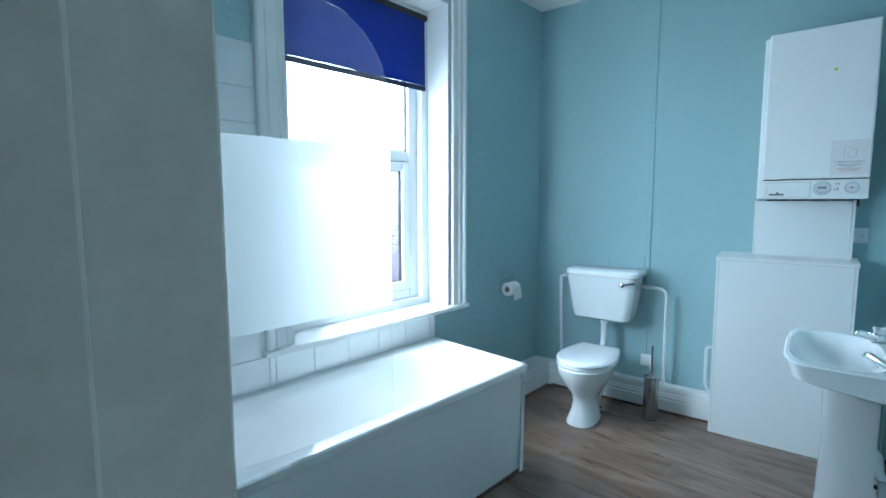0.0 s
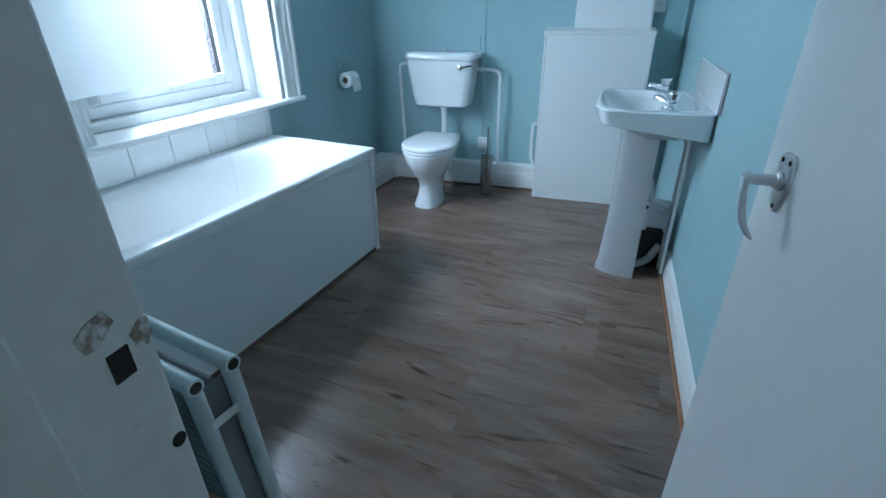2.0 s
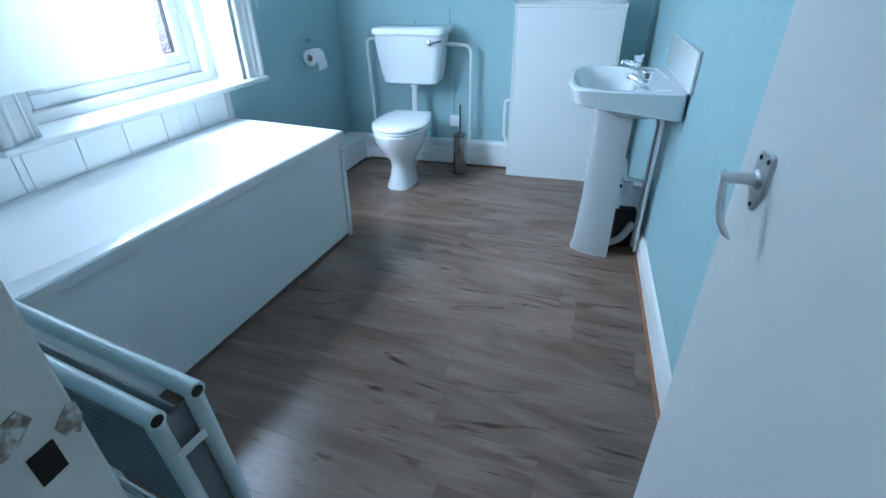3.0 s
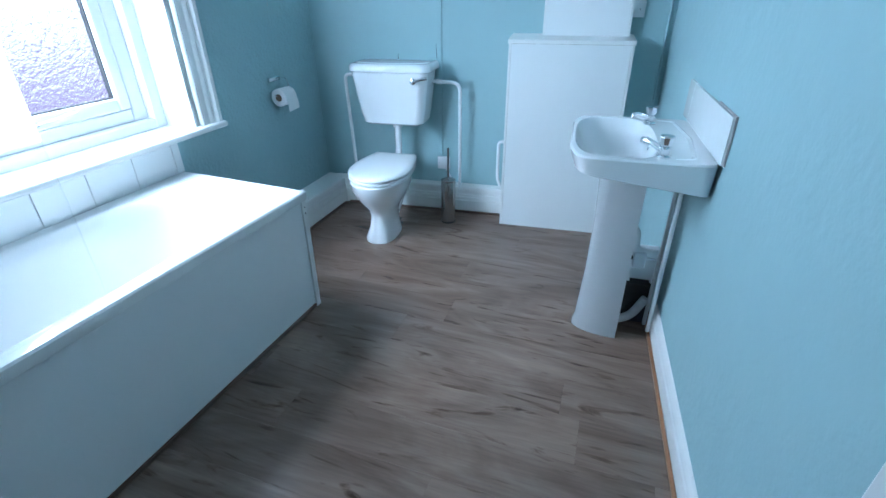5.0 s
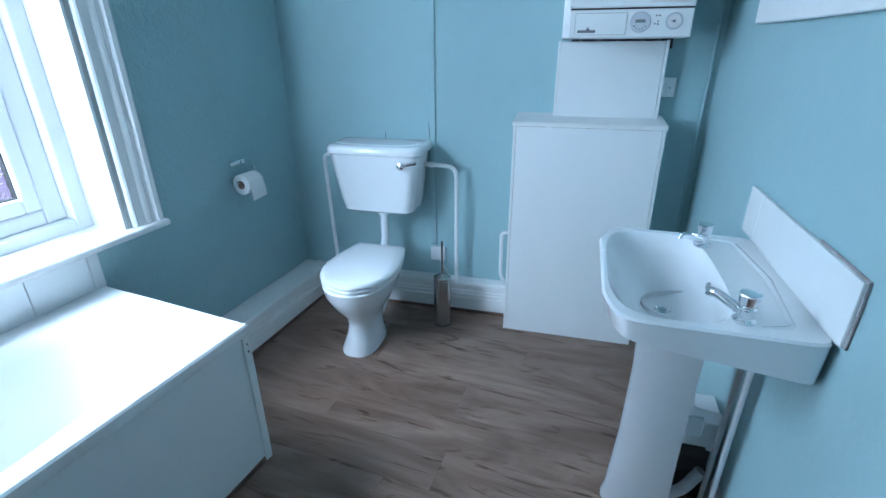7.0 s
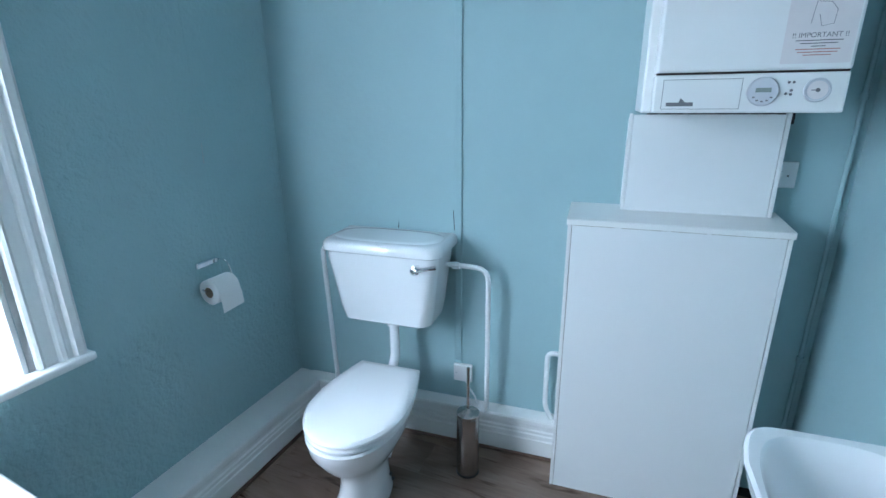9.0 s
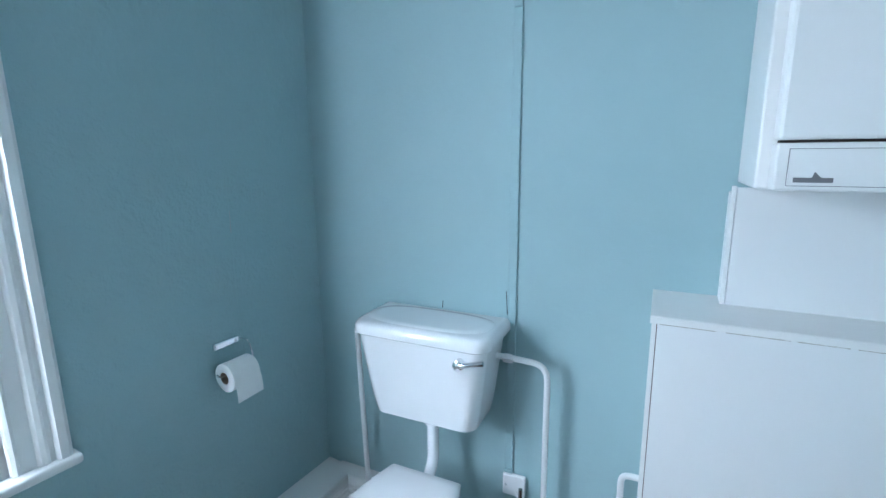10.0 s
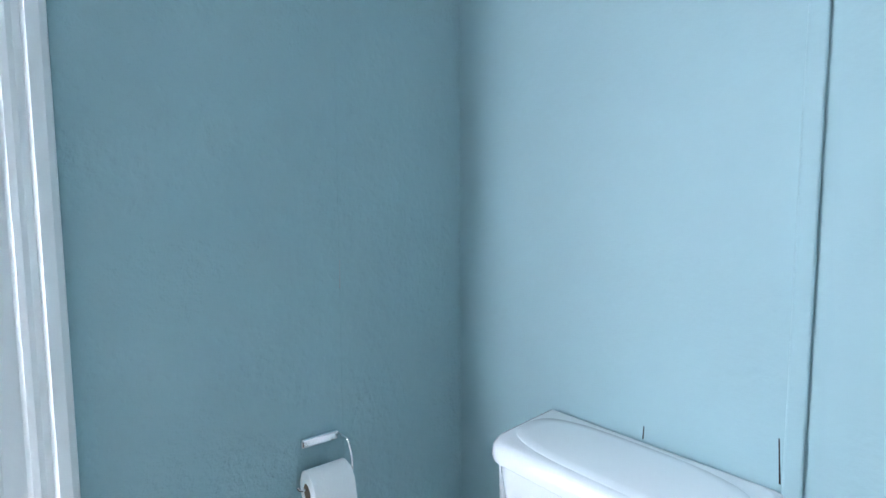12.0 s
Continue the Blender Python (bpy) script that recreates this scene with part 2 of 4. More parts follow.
def box(a, b, bevel=0.0, seg=2, bm=None):
    """A box between two corners, its edges rounded by bevel."""
    own = bmesh.new()
    c = [(a[i] + b[i]) / 2 for i in range(3)]
    d = [abs(b[i] - a[i]) for i in range(3)]
    bmesh.ops.create_cube(own, size=1, matrix=Matrix.Translation(c) @ Matrix.Diagonal((*d, 1)))
    if bevel:
        bmesh.ops.bevel(own, geom=own.edges[:], offset=min(bevel, min(d) * 0.45), segments=seg, affect="EDGES", profile=0.5)
    return merge(bm, own)


def merge(bm, own):
    if bm is None:
        return own
    me = bpy.data.meshes.new("tmp")
    own.to_mesh(me)
    own.free()
    bm.from_mesh(me)
    bpy.data.meshes.remove(me)
    return bm


def loft(rings, bm=None, cap=True, closed=True):
    """Skins a row of rings of equal length."""
    bm = bm or bmesh.new()
    rows = [[bm.verts.new(p) for p in ring] for ring in rings]
    n = len(rows[0])
    for r, q in zip(rows, rows[1:]):
        for i in range(n if closed else n - 1):
            j = (i + 1) % n
            bm.faces.new((r[i], r[j], q[j], q[i]))
    if cap and closed:
        bm.faces.new(list(reversed(rows[0])))
        bm.faces.new(rows[-1])
    return bm


def tube(points, r, bm=None, n=12, bend=0.0):
    """A round tube along a line of points, its corners rounded by bend."""
    pts = [Vector(p) for p in points]
    if bend:
        out = [pts[0]]
        for a, b, c in zip(pts, pts[1:], pts[2:]):
            u, v = (a - b).normalized() * bend, (c - b).normalized() * bend
            out += [b + u * (1 - k) ** 2 + v * k ** 2 for k in (0, 0.25, 0.5, 0.75, 1)]
        pts = out + [pts[-1]]
    rings, side = [], None
    for i, p in enumerate(pts):
        d = (pts[min(i + 1, len(pts) - 1)] - pts[max(i - 1, 0)]).normalized()
        if side is None:
            side = d.orthogonal().normalized()
        side = (side - d * side.dot(d)).normalized()
        up = d.cross(side)
        rr = r[i] if isinstance(r, (list, tuple)) else r
        rings.append([p + rr * (side * math.cos(2 * math.pi * k / n) + up * math.sin(2 * math.pi * k / n)) for k in range(n)])
    return loft(rings, bm)


def lathe(profile, bm=None, n=28, at=(0, 0, 0)):
    """Turns (radius, height) rows round z."""
    return loft([[(at[0] + r * math.cos(2 * math.pi * k / n), at[1] + r * math.sin(2 * math.pi * k / n), at[2] + z) for k in range(n)] for r, z in profile], bm)


def oval(cx, cy, rx, ry, z, n=36, power=2.0, back=None):
    """A superellipse ring; back: where y is cut off flat."""
    ring = []
    for k in range(n):
        a = 2 * math.pi * k / n
        ca, sa = math.cos(a), math.sin(a)
        x = cx + rx * math.copysign(abs(ca) ** (2 / power), ca)
        y = cy + ry * math.copysign(abs(sa) ** (2 / power), sa)
        ring.append((x, min(y, back) if back is not None else y, z))
    return ring


def extrude(outline, axis, a, b, bm=None):
    """A prism over an outline of (u, v) pairs, along an axis from a to b."""
    def at(u, v, w):
        return {"x": (w, u, v), "y": (u, w, v), "z": (u, v, w)}[axis]
    return loft([[at(u, v, a) for u, v in outline], [at(u, v, b) for u, v in outline]], bm)


def writing(text, size, m, material, parent, name="lettering"):
    cu = bpy.data.curves.new(name, "FONT")
    cu.body, cu.size, cu.extrude, cu.align_x = text, size, 0.0002, "CENTER"
    cu.materials.append(material)
    ob = new(name, cu)
    ob.parent, ob.matrix_basis = parent, m
    return ob


# ---- plan ----
NORTH, CEIL = 3.345, 2.93
W = pose(0.03, NORTH, 0, 0, 0, -5.03)      # west wall: x out into the room, y north, from its north corner
E = pose(2.2, NORTH, 0, 0, 0, -1.15)     # east wall: x out of the room
SOUTH, SOUTH_BACK = -0.033, -0.173
JAMB, HINGE = 1.446, 2.072
# window opening in the west wall, along its y
WIN_S, WIN_N, WIN_B, WIN_T = -2.225, -1.09, 0.755, 2.68
BATH_N, BATH_S, BATH_X, BATH_Z = -1.2825, -2.985, 0.712, 0.61

# ---- floor, walls, ceiling ----
part("floor", box((-1.0, -2.2, -0.12), (3.2, 3.9, -0.0125)), HOLE)
tagged(bpy.data.objects["floor"], "walnut-brown laminate plank floor with a soft sheen", "floor", kind="structure")
part("ceiling", extrude([(-0.8, -1.9), (3.1, -1.9), (3.1, 3.6), (-0.3, 3.6)], "z", CEIL, CEIL + 0.12), CEILING)
tagged(bpy.data.objects["ceiling"], "flat white painted ceiling", "ceiling", kind="structure")

bm = box((-0.36, -3.4, 0), (0, WIN_S, CEIL))
box((-0.36, WIN_N, 0), (0, 0.3, CEIL), bm=bm)
box((-0.36, WIN_S, 0), (0, WIN_N, WIN_B), bm=bm)
box((-0.36, WIN_S, WIN_T), (0, WIN_N, CEIL), bm=bm)
wall_west = tagged(part("wall_west", bm, PAPERED, m=W), "blue-green painted papered wall with the window", "wall", kind="structure")
wall_north = tagged(part("wall_north", box((-0.1, NORTH, 0), (2.5, NORTH + 0.25, CEIL)), PAINT), "blue-green painted papered wall behind the toilet", "wall", kind="structure")
wall_east = tagged(part("wall_east", box((0, -3.35, 0), (0.2, 0.02, CEIL), ), PAINT, m=E), "blue-green painted wall beside the washbasin", "wall", kind="structure")
bm = box((-0.6, SOUTH_BACK, 0), (JAMB - 0.03, SOUTH, CEIL))
box((HINGE + 0.03, SOUTH_BACK, 0), (2.3, SOUTH, CEIL), bm=bm)
box((JAMB - 0.03, SOUTH_BACK, 2.05), (HINGE + 0.03, SOUTH, CEIL), bm=bm)
wall_south = tagged(part("wall_south", bm, PAINT), "blue-green painted wall with the doorway", "wall", kind="structure")
tagged(part("wall_nib", box((-0.5, SOUTH, 0), (0.5, 0.275, CEIL)), PAINT), "short painted wall at the foot of the bath", "wall", kind="structure")
bm = box((0.35, -1.6, 0), (0.5, SOUTH_BACK, CEIL))
box((2.9, -1.6, 0), (3.05, SOUTH_BACK, CEIL), bm=bm)
box((0.35, -1.75, 0), (0.6, -1.6, CEIL), bm=bm)
box((1.5, -1.75, 0), (3.05, -1.6, CEIL), bm=bm)
box((0.6, -1.75, 0), (1.5, -1.6, 0.85), bm=bm)
box((0.6, -1.75, 2.1), (1.5, -1.6, CEIL), bm=bm)
box((2.3, SOUTH_BACK - 0.02, 0), (3.0, SOUTH_BACK + 0.1, CEIL), bm=bm)
tagged(part("wall_corridor", bm, OLD_WHITE), "plain off-white corridor walls outside the doorway", "wall", kind="structure")

# made-up window, out of view, that frames the corridor's fill lamp
window_2 = empty("window_2", pose(0, 0, 0), "unseen white framed corridor window, added round the fill lamp", "window", kind="structure")
for a, b in (((0.6, -1.72, 0.85), (0.65, -1.67, 2.1)), ((1.45, -1.72, 0.85), (1.5, -1.67, 2.1)), ((0.65, -1.72, 0.85), (1.45, -1.67, 0.9)), ((0.65, -1.72, 2.05), (1.45, -1.67, 2.1))):
    part("window_frame", box(a, b, 0.006), UPVC, window_2)

# ---- doorway ----
door_frame = empty("door_frame", pose(0, 0, 0), "white painted wooden door frame with old lock cut-outs", "door frame", kind="structure")
bm = box((JAMB - 0.03, SOUTH_BACK - 0.003, 0), (JAMB, SOUTH + 0.003, 2.05), 0.003)
part("lining", bm, OLD_WHITE, door_frame)
part("lining", box((HINGE, SOUTH_BACK - 0.003, 0), (HINGE + 0.03, SOUTH + 0.003, 2.05), 0.003), OLD_WHITE, door_frame)
part("head", box((JAMB - 0.03, SOUTH_BACK - 0.003, 2.02), (HINGE + 0.03, SOUTH + 0.003, 2.05), 0.003), OLD_WHITE, door_frame)
part("stop", box((JAMB, -0.15, 0), (JAMB + 0.013, -0.108, 2.02), 0.003), OLD_WHITE, door_frame)
part("stop", box((HINGE - 0.013, -0.15, 0), (HINGE, -0.108, 2.02), 0.003), OLD_WHITE, door_frame)
for x0, x1 in ((JAMB - 0.085, JAMB - 0.012), (HINGE + 0.012, 2.145)):
    part("architrave", box((x0, SOUTH_BACK - 0.02, 0), (x1, SOUTH_BACK, 2.1), 0.006), OLD_WHITE, door_frame)
part("architrave", box((JAMB - 0.1, SOUTH, 0), (JAMB - 0.032, SOUTH + 0.018, 2.1), 0.006), OLD_WHITE, door_frame)
# lock cut-outs in the lining
part("strike_recess", box((JAMB - 0.002, -0.064, 1.051), (JAMB + 0.0012, -0.049, 1.073)), HOLE, door_frame, "dark latch hole")
bm = extrude([(-0.0765, 1.095), (-0.0675, 1.101), (-0.0555, 1.103), (-0.0515, 1.093), (-0.0595, 1.087), (-0.0655, 1.082), (-0.0735, 1.083)], "x", JAMB - 0.002, JAMB + 0.0008)
part("chipped_patch", bm, RAW, door_frame, "bare wood where a plate was")
bm = extrude([(-0.0455, 1.077), (-0.0355, 1.085), (-0.0305, 1.083), (-0.03, 1.071), (-0.0355, 1.063), (-0.0425, 1.067)], "x", JAMB - 0.002, JAMB + 0.0007)
part("chipped_patch", bm, RAW, door_frame, "bare wood where a plate was")
part("plate_outline", box((JAMB - 0.002, -0.068, 1.011), (JAMB + 0.0005, -0.042, 1.0122)), OLD_WHITE, door_frame)
bm = lathe([(0.006, 0), (0.006, 0.0012)], n=14)
part("screw_hole", bm, HOLE, door_frame, m=pose(JAMB, -0.0385, 0.974, 0, 90, 0))

# ---- door ----
dx, dy = 1.997 - HINGE, 0.672 + 0.025
DOOR_W = math.hypot(dx, dy)
door_1 = empty("door_1", pose(HINGE, -0.025, 0, 0, 0, math.degrees(math.atan2(-dx, dy))), "flat white painted door standing open into the room", "door", kind="structure")
part("leaf", box((0.0, 0, 0.008), (0.04, DOOR_W, 2.01), 0.002), WHITE_GLOSS, door_1)
HZ, HY = 1.022, DOOR_W - 0.078
plate = [(-0.0215, 0.034), (-0.019, 0.041), (-0.012, 0.0445), (0.012, 0.0445), (0.019, 0.041), (0.0215, 0.034), (0.0215, -0.012), (0.0195, -0.02), (0.005, -0.047), (0.0, -0.049), (-0.005, -0.047), (-0.0195, -0.02), (-0.0215, -0.012)]
bm = bmesh.new()
loft([[(x, HY + u * k, HZ + v * k) for u, v in plate] for x, k in ((0.0, 1.0), (-0.0045, 1.0), (-0.0065, 0.95))], bm)
handle = part("handle_plate", bm, ALUMINIUM, door_1, "worn aluminium lever handle on a pointed plate")


def grip(points):
    """A flattened, tapering lever along a line: rows of place, half width and half thickness."""
    rings = []
    for (x, y, z), w, d in points:
        rings.append([(x + d * math.cos(a), y + w * math.sin(a), z + 0.25 * w * math.sin(a)) for a in np.linspace(0, 2 * math.pi, 14, endpoint=False)])
    return loft(rings)


part("neck", tube([(-0.004, HY, HZ + 0.002), (-0.03, HY, HZ + 0.003), (-0.058, HY, HZ + 0.003)], [0.0105, 0.0085, 0.0085], n=16), ALUMINIUM, handle, smooth=True)
part("lever", grip([((-0.054, HY + 0.004, HZ + 0.013), 0.003, 0.003), ((-0.055, HY + 0.001, HZ + 0.009), 0.0075, 0.0065), ((-0.056, HY - 0.005, HZ - 0.01), 0.008, 0.0066), ((-0.056, HY - 0.015, HZ - 0.036), 0.008, 0.0066), ((-0.052, HY - 0.025, HZ - 0.06), 0.0078, 0.0062), ((-0.044, HY - 0.032, HZ - 0.075), 0.0074, 0.006), ((-0.039, HY - 0.035, HZ - 0.081), 0.004, 0.003)]), ALUMINIUM, handle, smooth=True)
part("collar", lathe([(0.015, 0), (0.015, 0.004), (0.012, 0.007), (0.01, 0.008)], n=18), ALUMINIUM, handle, m=pose(-0.0062, HY, HZ + 0.002, 0, -90, 0), smooth=True)
for z, y in ((HZ + 0.033, 0.012), (HZ + 0.033, -0.012), (HZ - 0.038, 0.0)):
    part("screw", lathe([(0.0042, 0), (0.0038, 0.0012)], n=10), HOLE, handle, m=pose(-0.0062, HY + y, z, 0, -90, 0))

# ---- window ----
window_1 = empty("window_1", W, "white window with rippled obscure glass and moulded surround", "window", kind="structure")
# reveal lining boards
for n, a, b in (("reveal_board", (-0.235, WIN_N - 0.014, WIN_B), (0.0, WIN_N + 0.0, WIN_T)), ("reveal_board", (-0.235, WIN_S, WIN_B), (0.0, WIN_S + 0.014, WIN_T)), ("reveal_head", (-0.235, WIN_S + 0.014, WIN_T - 0.014), (0.0, WIN_N - 0.014, WIN_T))):
    part(n, box(a, b, 0.002), WHITE_GLOSS, window_1)
# moulded architrave
prof = [(0, 0.0), (0.012, 0.0), (0.014, 0.012), (0.02, 0.016), (0.026, 0.012), (0.05, 0.013), (0.056, 0.02), (0.064, 0.022), (0.07, 0.018), (0.078, 0.019), (0.084, 0.029), (0.098, 0.03), (0.105, 0.024), (0.105, 0.0)]
prof = [(w * 1.33, d * 1.15) for w, d in prof]
zt = WIN_T + 0.0


def moulding(points):
    bm = bmesh.new()
    return loft(points, bm)


part("architrave", moulding([[(0.001 + d, WIN_N + w, z0 if k == 0 else zt + w) for w, d in prof] for k, z0 in ((0, 0.786), (1, 0))]), WHITE_GLOSS, window_1)
part("architrave", moulding([[(0.001 + d, WIN_S - w, z0 if k == 0 else zt + w) for w, d in prof] for k, z0 in ((0, 0.786), (1, 0))]), WHITE_GLOSS, window_1)
part("architrave", moulding([[(0.001 + d, WIN_S - w if k == 0 else WIN_N + w, zt + w) for w, d in prof] for k in (0, 1)]), WHITE_GLOSS, window_1)
part("window_sill", box((-0.2, WIN_S - 0.155, 0.757), (0.048, WIN_N + 0.155, 0.785), 0.01, 3), WHITE_GLOSS, window_1, "glossy white window board")
# timber sub-frame, plastic frame
y0, y1, z0, z1 = WIN_S + 0.014, WIN_N - 0.014, 0.785, WIN_T - 0.014


def rail_frame(name, y0, y1, z0, z1, w, x0, x1, material, bev, parent=window_1, wz=None):
    """Four rails round an opening: two stiles, head and foot."""
    wz = wz or w
    part(name, box((x0, y0, z0), (x1, y0 + w, z1), bev), material, parent)
    part(name, box((x0, y1 - w, z0), (x1, y1, z1), bev), material, parent)
    part(name, box((x0, y0 + w, z0), (x1, y1 - w, z0 + wz), bev), material, parent)
    part(name, box((x0, y0 + w, z1 - wz), (x1, y1 - w, z1), bev), material, parent)


rail_frame("sub_frame", y0, y1, z0, z1, 0.06, -0.26, -0.175, WHITE_GLOSS, 0.005, wz=0.046)
y0, y1, z0, z1 = y0 + 0.06, y1 - 0.06, z0 + 0.046, z1 - 0.046
rail_frame("window_frame", y0, y1, z0, z1, 0.076, -0.28, -0.215, UPVC, 0.008, wz=0.06)
y0, y1, z0, z1 = y0 + 0.076, y1 - 0.076, z0 + 0.06, z1 - 0.06
ZT = 1.745
part("transom", box((-0.28, y0, ZT - 0.035), (-0.222, y1, ZT + 0.035), 0.008), UPVC, window_1)
sash = part("casement", box((-0.265, y0, z0), (-0.21, y0 + 0.056, ZT - 0.036), 0.008), UPVC, window_1)
rail_frame("casement_rail", y0 + 0.0005, y1 - 0.0005, z0 + 0.0005, ZT - 0.0365, 0.0555, -0.264, -0.21, UPVC, 0.008)
rail_frame("glazing_seal", y0 + 0.0555, y1 - 0.0555, z0 + 0.0555, ZT - 0.0915, 0.005, -0.257, -0.232, DARK, 0)
rail_frame("glazing_seal", y0, y1, ZT + 0.035, z1, 0.005, -0.257, -0.236, DARK, 0)
for a, b in (((-0.25, y0 + 0.058, z0 + 0.058), (-0.245, y1 - 0.058, ZT - 0.085)), ((-0.25, y0 + 0.002, ZT + 0.037), (-0.245, y1 - 0.002, z1 - 0.002))):
    pane = part("pane", box(a, b), RIPPLED, window_1, "rippled obscure glass pane")
    pane.visible_shadow = False
part("stay", tube([(-0.2, -1.72, z0 + 0.024), (-0.198, -1.62, z0 + 0.028), (-0.196, -1.5, z0 + 0.04)], 0.005, n=8), UPVC, window_1, "white window stay")
part("stay_pin", lathe([(0.004, 0), (0.004, 0.014)], n=8), DARK, window_1, m=pose(-0.205, -1.66, z0 + 0.018))

# roller blind
blind = empty("roller_blind", W, "cobalt blue roller blind pulled a little way down the window", "blind")
BX = -0.17
n = 24
rows = []
for k, z in enumerate((2.61, 2.5, 2.4, 2.3, 2.178)):
    rows.append([(BX + 0.004 * math.sin(y * 9) * k / 4, y, z + (0.0 if k < 4 else 0.02 * (y + 2.17) / 1.06)) for y in np.linspace(WIN_S + 0.05, WIN_N - 0.045, n)])
bm = loft(rows, cap=False, closed=False)
ex = bmesh.ops.extrude_face_region(bm, geom=bm.faces[:])
bmesh.ops.translate(bm, verts=[v for v in ex["geom"] if isinstance(v, bmesh.types.BMVert)], vec=(-0.001, 0, 0))
part("cloth", bm, BLIND, blind)
part("roller", tube([(BX - 0.012, WIN_S + 0.02, 2.615), (BX - 0.012, WIN_N - 0.03, 2.615)], 0.022, n=16), DARK, blind, "dark roller tube")
part("bottom_bar", box((BX - 0.008, WIN_S + 0.05, 2.146), (BX + 0.006, WIN_N - 0.045, 2.176), 0.003), mat("navy_hem", (0.012, 0.016, 0.06), 0.7), blind, "navy hem bar", m=Matrix.Translation((0, -2.17, 2.18)) @ pose(0, 0, 0, 1.05, 0, 0) @ Matrix.Translation((0, 2.17, -2.18)))
for y in (WIN_S + 0.017, WIN_N - 0.028):
    part("bracket", box((BX - 0.04, y - 0.0015, 2.58), (BX + 0.015, y + 0.0015, 2.65), 0.001), UPVC, blind)

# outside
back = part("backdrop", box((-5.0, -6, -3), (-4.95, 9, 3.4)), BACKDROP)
tagged(back, "glowing backdrop of pale pinkish brick houses and sky beyond the glass", "backdrop", kind="structure")

# ---- bath ----
bath = empty("bath", W, "white acrylic bath with a plain white side panel", "bath")
bl = BATH_N - BATH_S
cy, cx = (BATH_N + BATH_S) / 2, BATH_X / 2 - 0.005


def square_ring(x0, x1, a, b, z, n=72):
    """A ring on a rectangle with its points spread by angle, to match oval()."""
    ring = []
    for k in range(n):
        t = 2 * math.pi * k / n
        ca, sa = math.cos(t), math.sin(t)
        f = 1 / max(abs(ca), abs(sa))
        ring.append(((x0 + x1) / 2 + (x1 - x0) / 2 * ca * f, (a + b) / 2 + (b - a) / 2 * sa * f, z))
    return ring


def well(inx, iny0, iny1, z, power):
    """A ring of the bath's well, further in at its two ends."""
    ring = []
    for k in range(72):
        t = 2 * math.pi * k / 72
        ca, sa = math.cos(t), math.sin(t)
        p = power * 0.66 if sa > 0 else power
        x = cx + (BATH_X / 2 - inx) * math.copysign(abs(ca) ** (2 / p), ca)
        half = bl / 2
        y = cy + ((half - iny1) if sa > 0 else (half - iny0)) * math.copysign(abs(sa) ** (2 / p), sa)
        ring.append((x, y, z))
    return ring


rings = [square_ring(0.002, BATH_X - 0.004, BATH_S, BATH_N - 0.004, BATH_Z - 0.042), square_ring(0.002, BATH_X, BATH_S, BATH_N, BATH_Z - 0.036), square_ring(0.002, BATH_X, BATH_S, BATH_N, BATH_Z - 0.006), square_ring(0.004, BATH_X - 0.006, BATH_S, BATH_N - 0.006, BATH_Z),
         square_ring(0.012, BATH_X - 0.014, BATH_S + 0.008, BATH_N - 0.014, BATH_Z), well(0.058, 0.066, 0.095, BATH_Z, 4), well(0.063, 0.071, 0.101, BATH_Z - 0.001, 4), well(0.072, 0.08, 0.115, BATH_Z - 0.008, 3.8), well(0.085, 0.095, 0.15, BATH_Z - 0.05, 3.5), well(0.11, 0.14, 0.3, BATH_Z - 0.25, 3.2), well(0.14, 0.2, 0.42, BATH_Z - 0.37, 3), well(0.2, 0.3, 0.52, BATH_Z - 0.4, 2.6), well(0.3, 0.7, 0.75, BATH_Z - 0.405, 2.2)]
bm = loft(rings, cap=False)
bm.verts.ensure_lookup_table()
bm.faces.new([bm.verts[i] for i in range(len(bm.verts) - 72, len(bm.verts))])
part("tub", bm, ACRYLIC, bath, smooth=True)
part("side_panel", box((BATH_X - 0.03, BATH_S, 0.02), (BATH_X - 0.012, BATH_N - 0.012, BATH_Z - 0.037), 0.002), BOARD, bath, "plain white bath panel")
part("end_panel", box((0.15, BATH_N - 0.03, 0.0), (BATH_X - 0.012, BATH_N - 0.011, BATH_Z - 0.037), 0.002), BOARD, bath)
part("corner_strip", box((BATH_X - 0.03, BATH_N - 0.034, 0), (BATH_X - 0.003, BATH_N - 0.004, BATH_Z - 0.038), 0.003), WHITE_GLOSS, bath)
part("corner_strip", box((BATH_X - 0.013, BATH_N - 0.16, BATH_Z - 0.042), (BATH_X - 0.008, BATH_S, BATH_Z - 0.037), 0.001), WHITE_GLOSS, bath)
part("plinth_bead", box((BATH_X - 0.03, BATH_S, 0), (BATH_X - 0.006, BATH_N - 0.034, 0.022), 0.004), DARK_BEAD, bath, "dark wooden bead along the floor")
for z in (BATH_Z - 0.07, BATH_Z - 0.1):
    part("screw", lathe([(0.004, 0), (0.004, 0.001)], n=10), HOLE, bath, m=pose(BATH_X - 0.003, BATH_N - 0.018, z, 0, 90, 0))

# the bath narrows a little towards its foot, and its panel leans in under the rim
for ob in bath.children:
    if ob.name.startswith("screw"):
        continue
    tub = ob.name.startswith("tub")
    for v in ob.data.vertices:
        x, y, z = v.co
        low = 0.0 if tub else max(0.0, 1 - z / 0.57)
        v.co = (x * (1.004 - 0.05 * (BATH_N - y)) - 0.024 * low, y + 0.04 * (1 - x / BATH_X) + 0.022 * low, z)

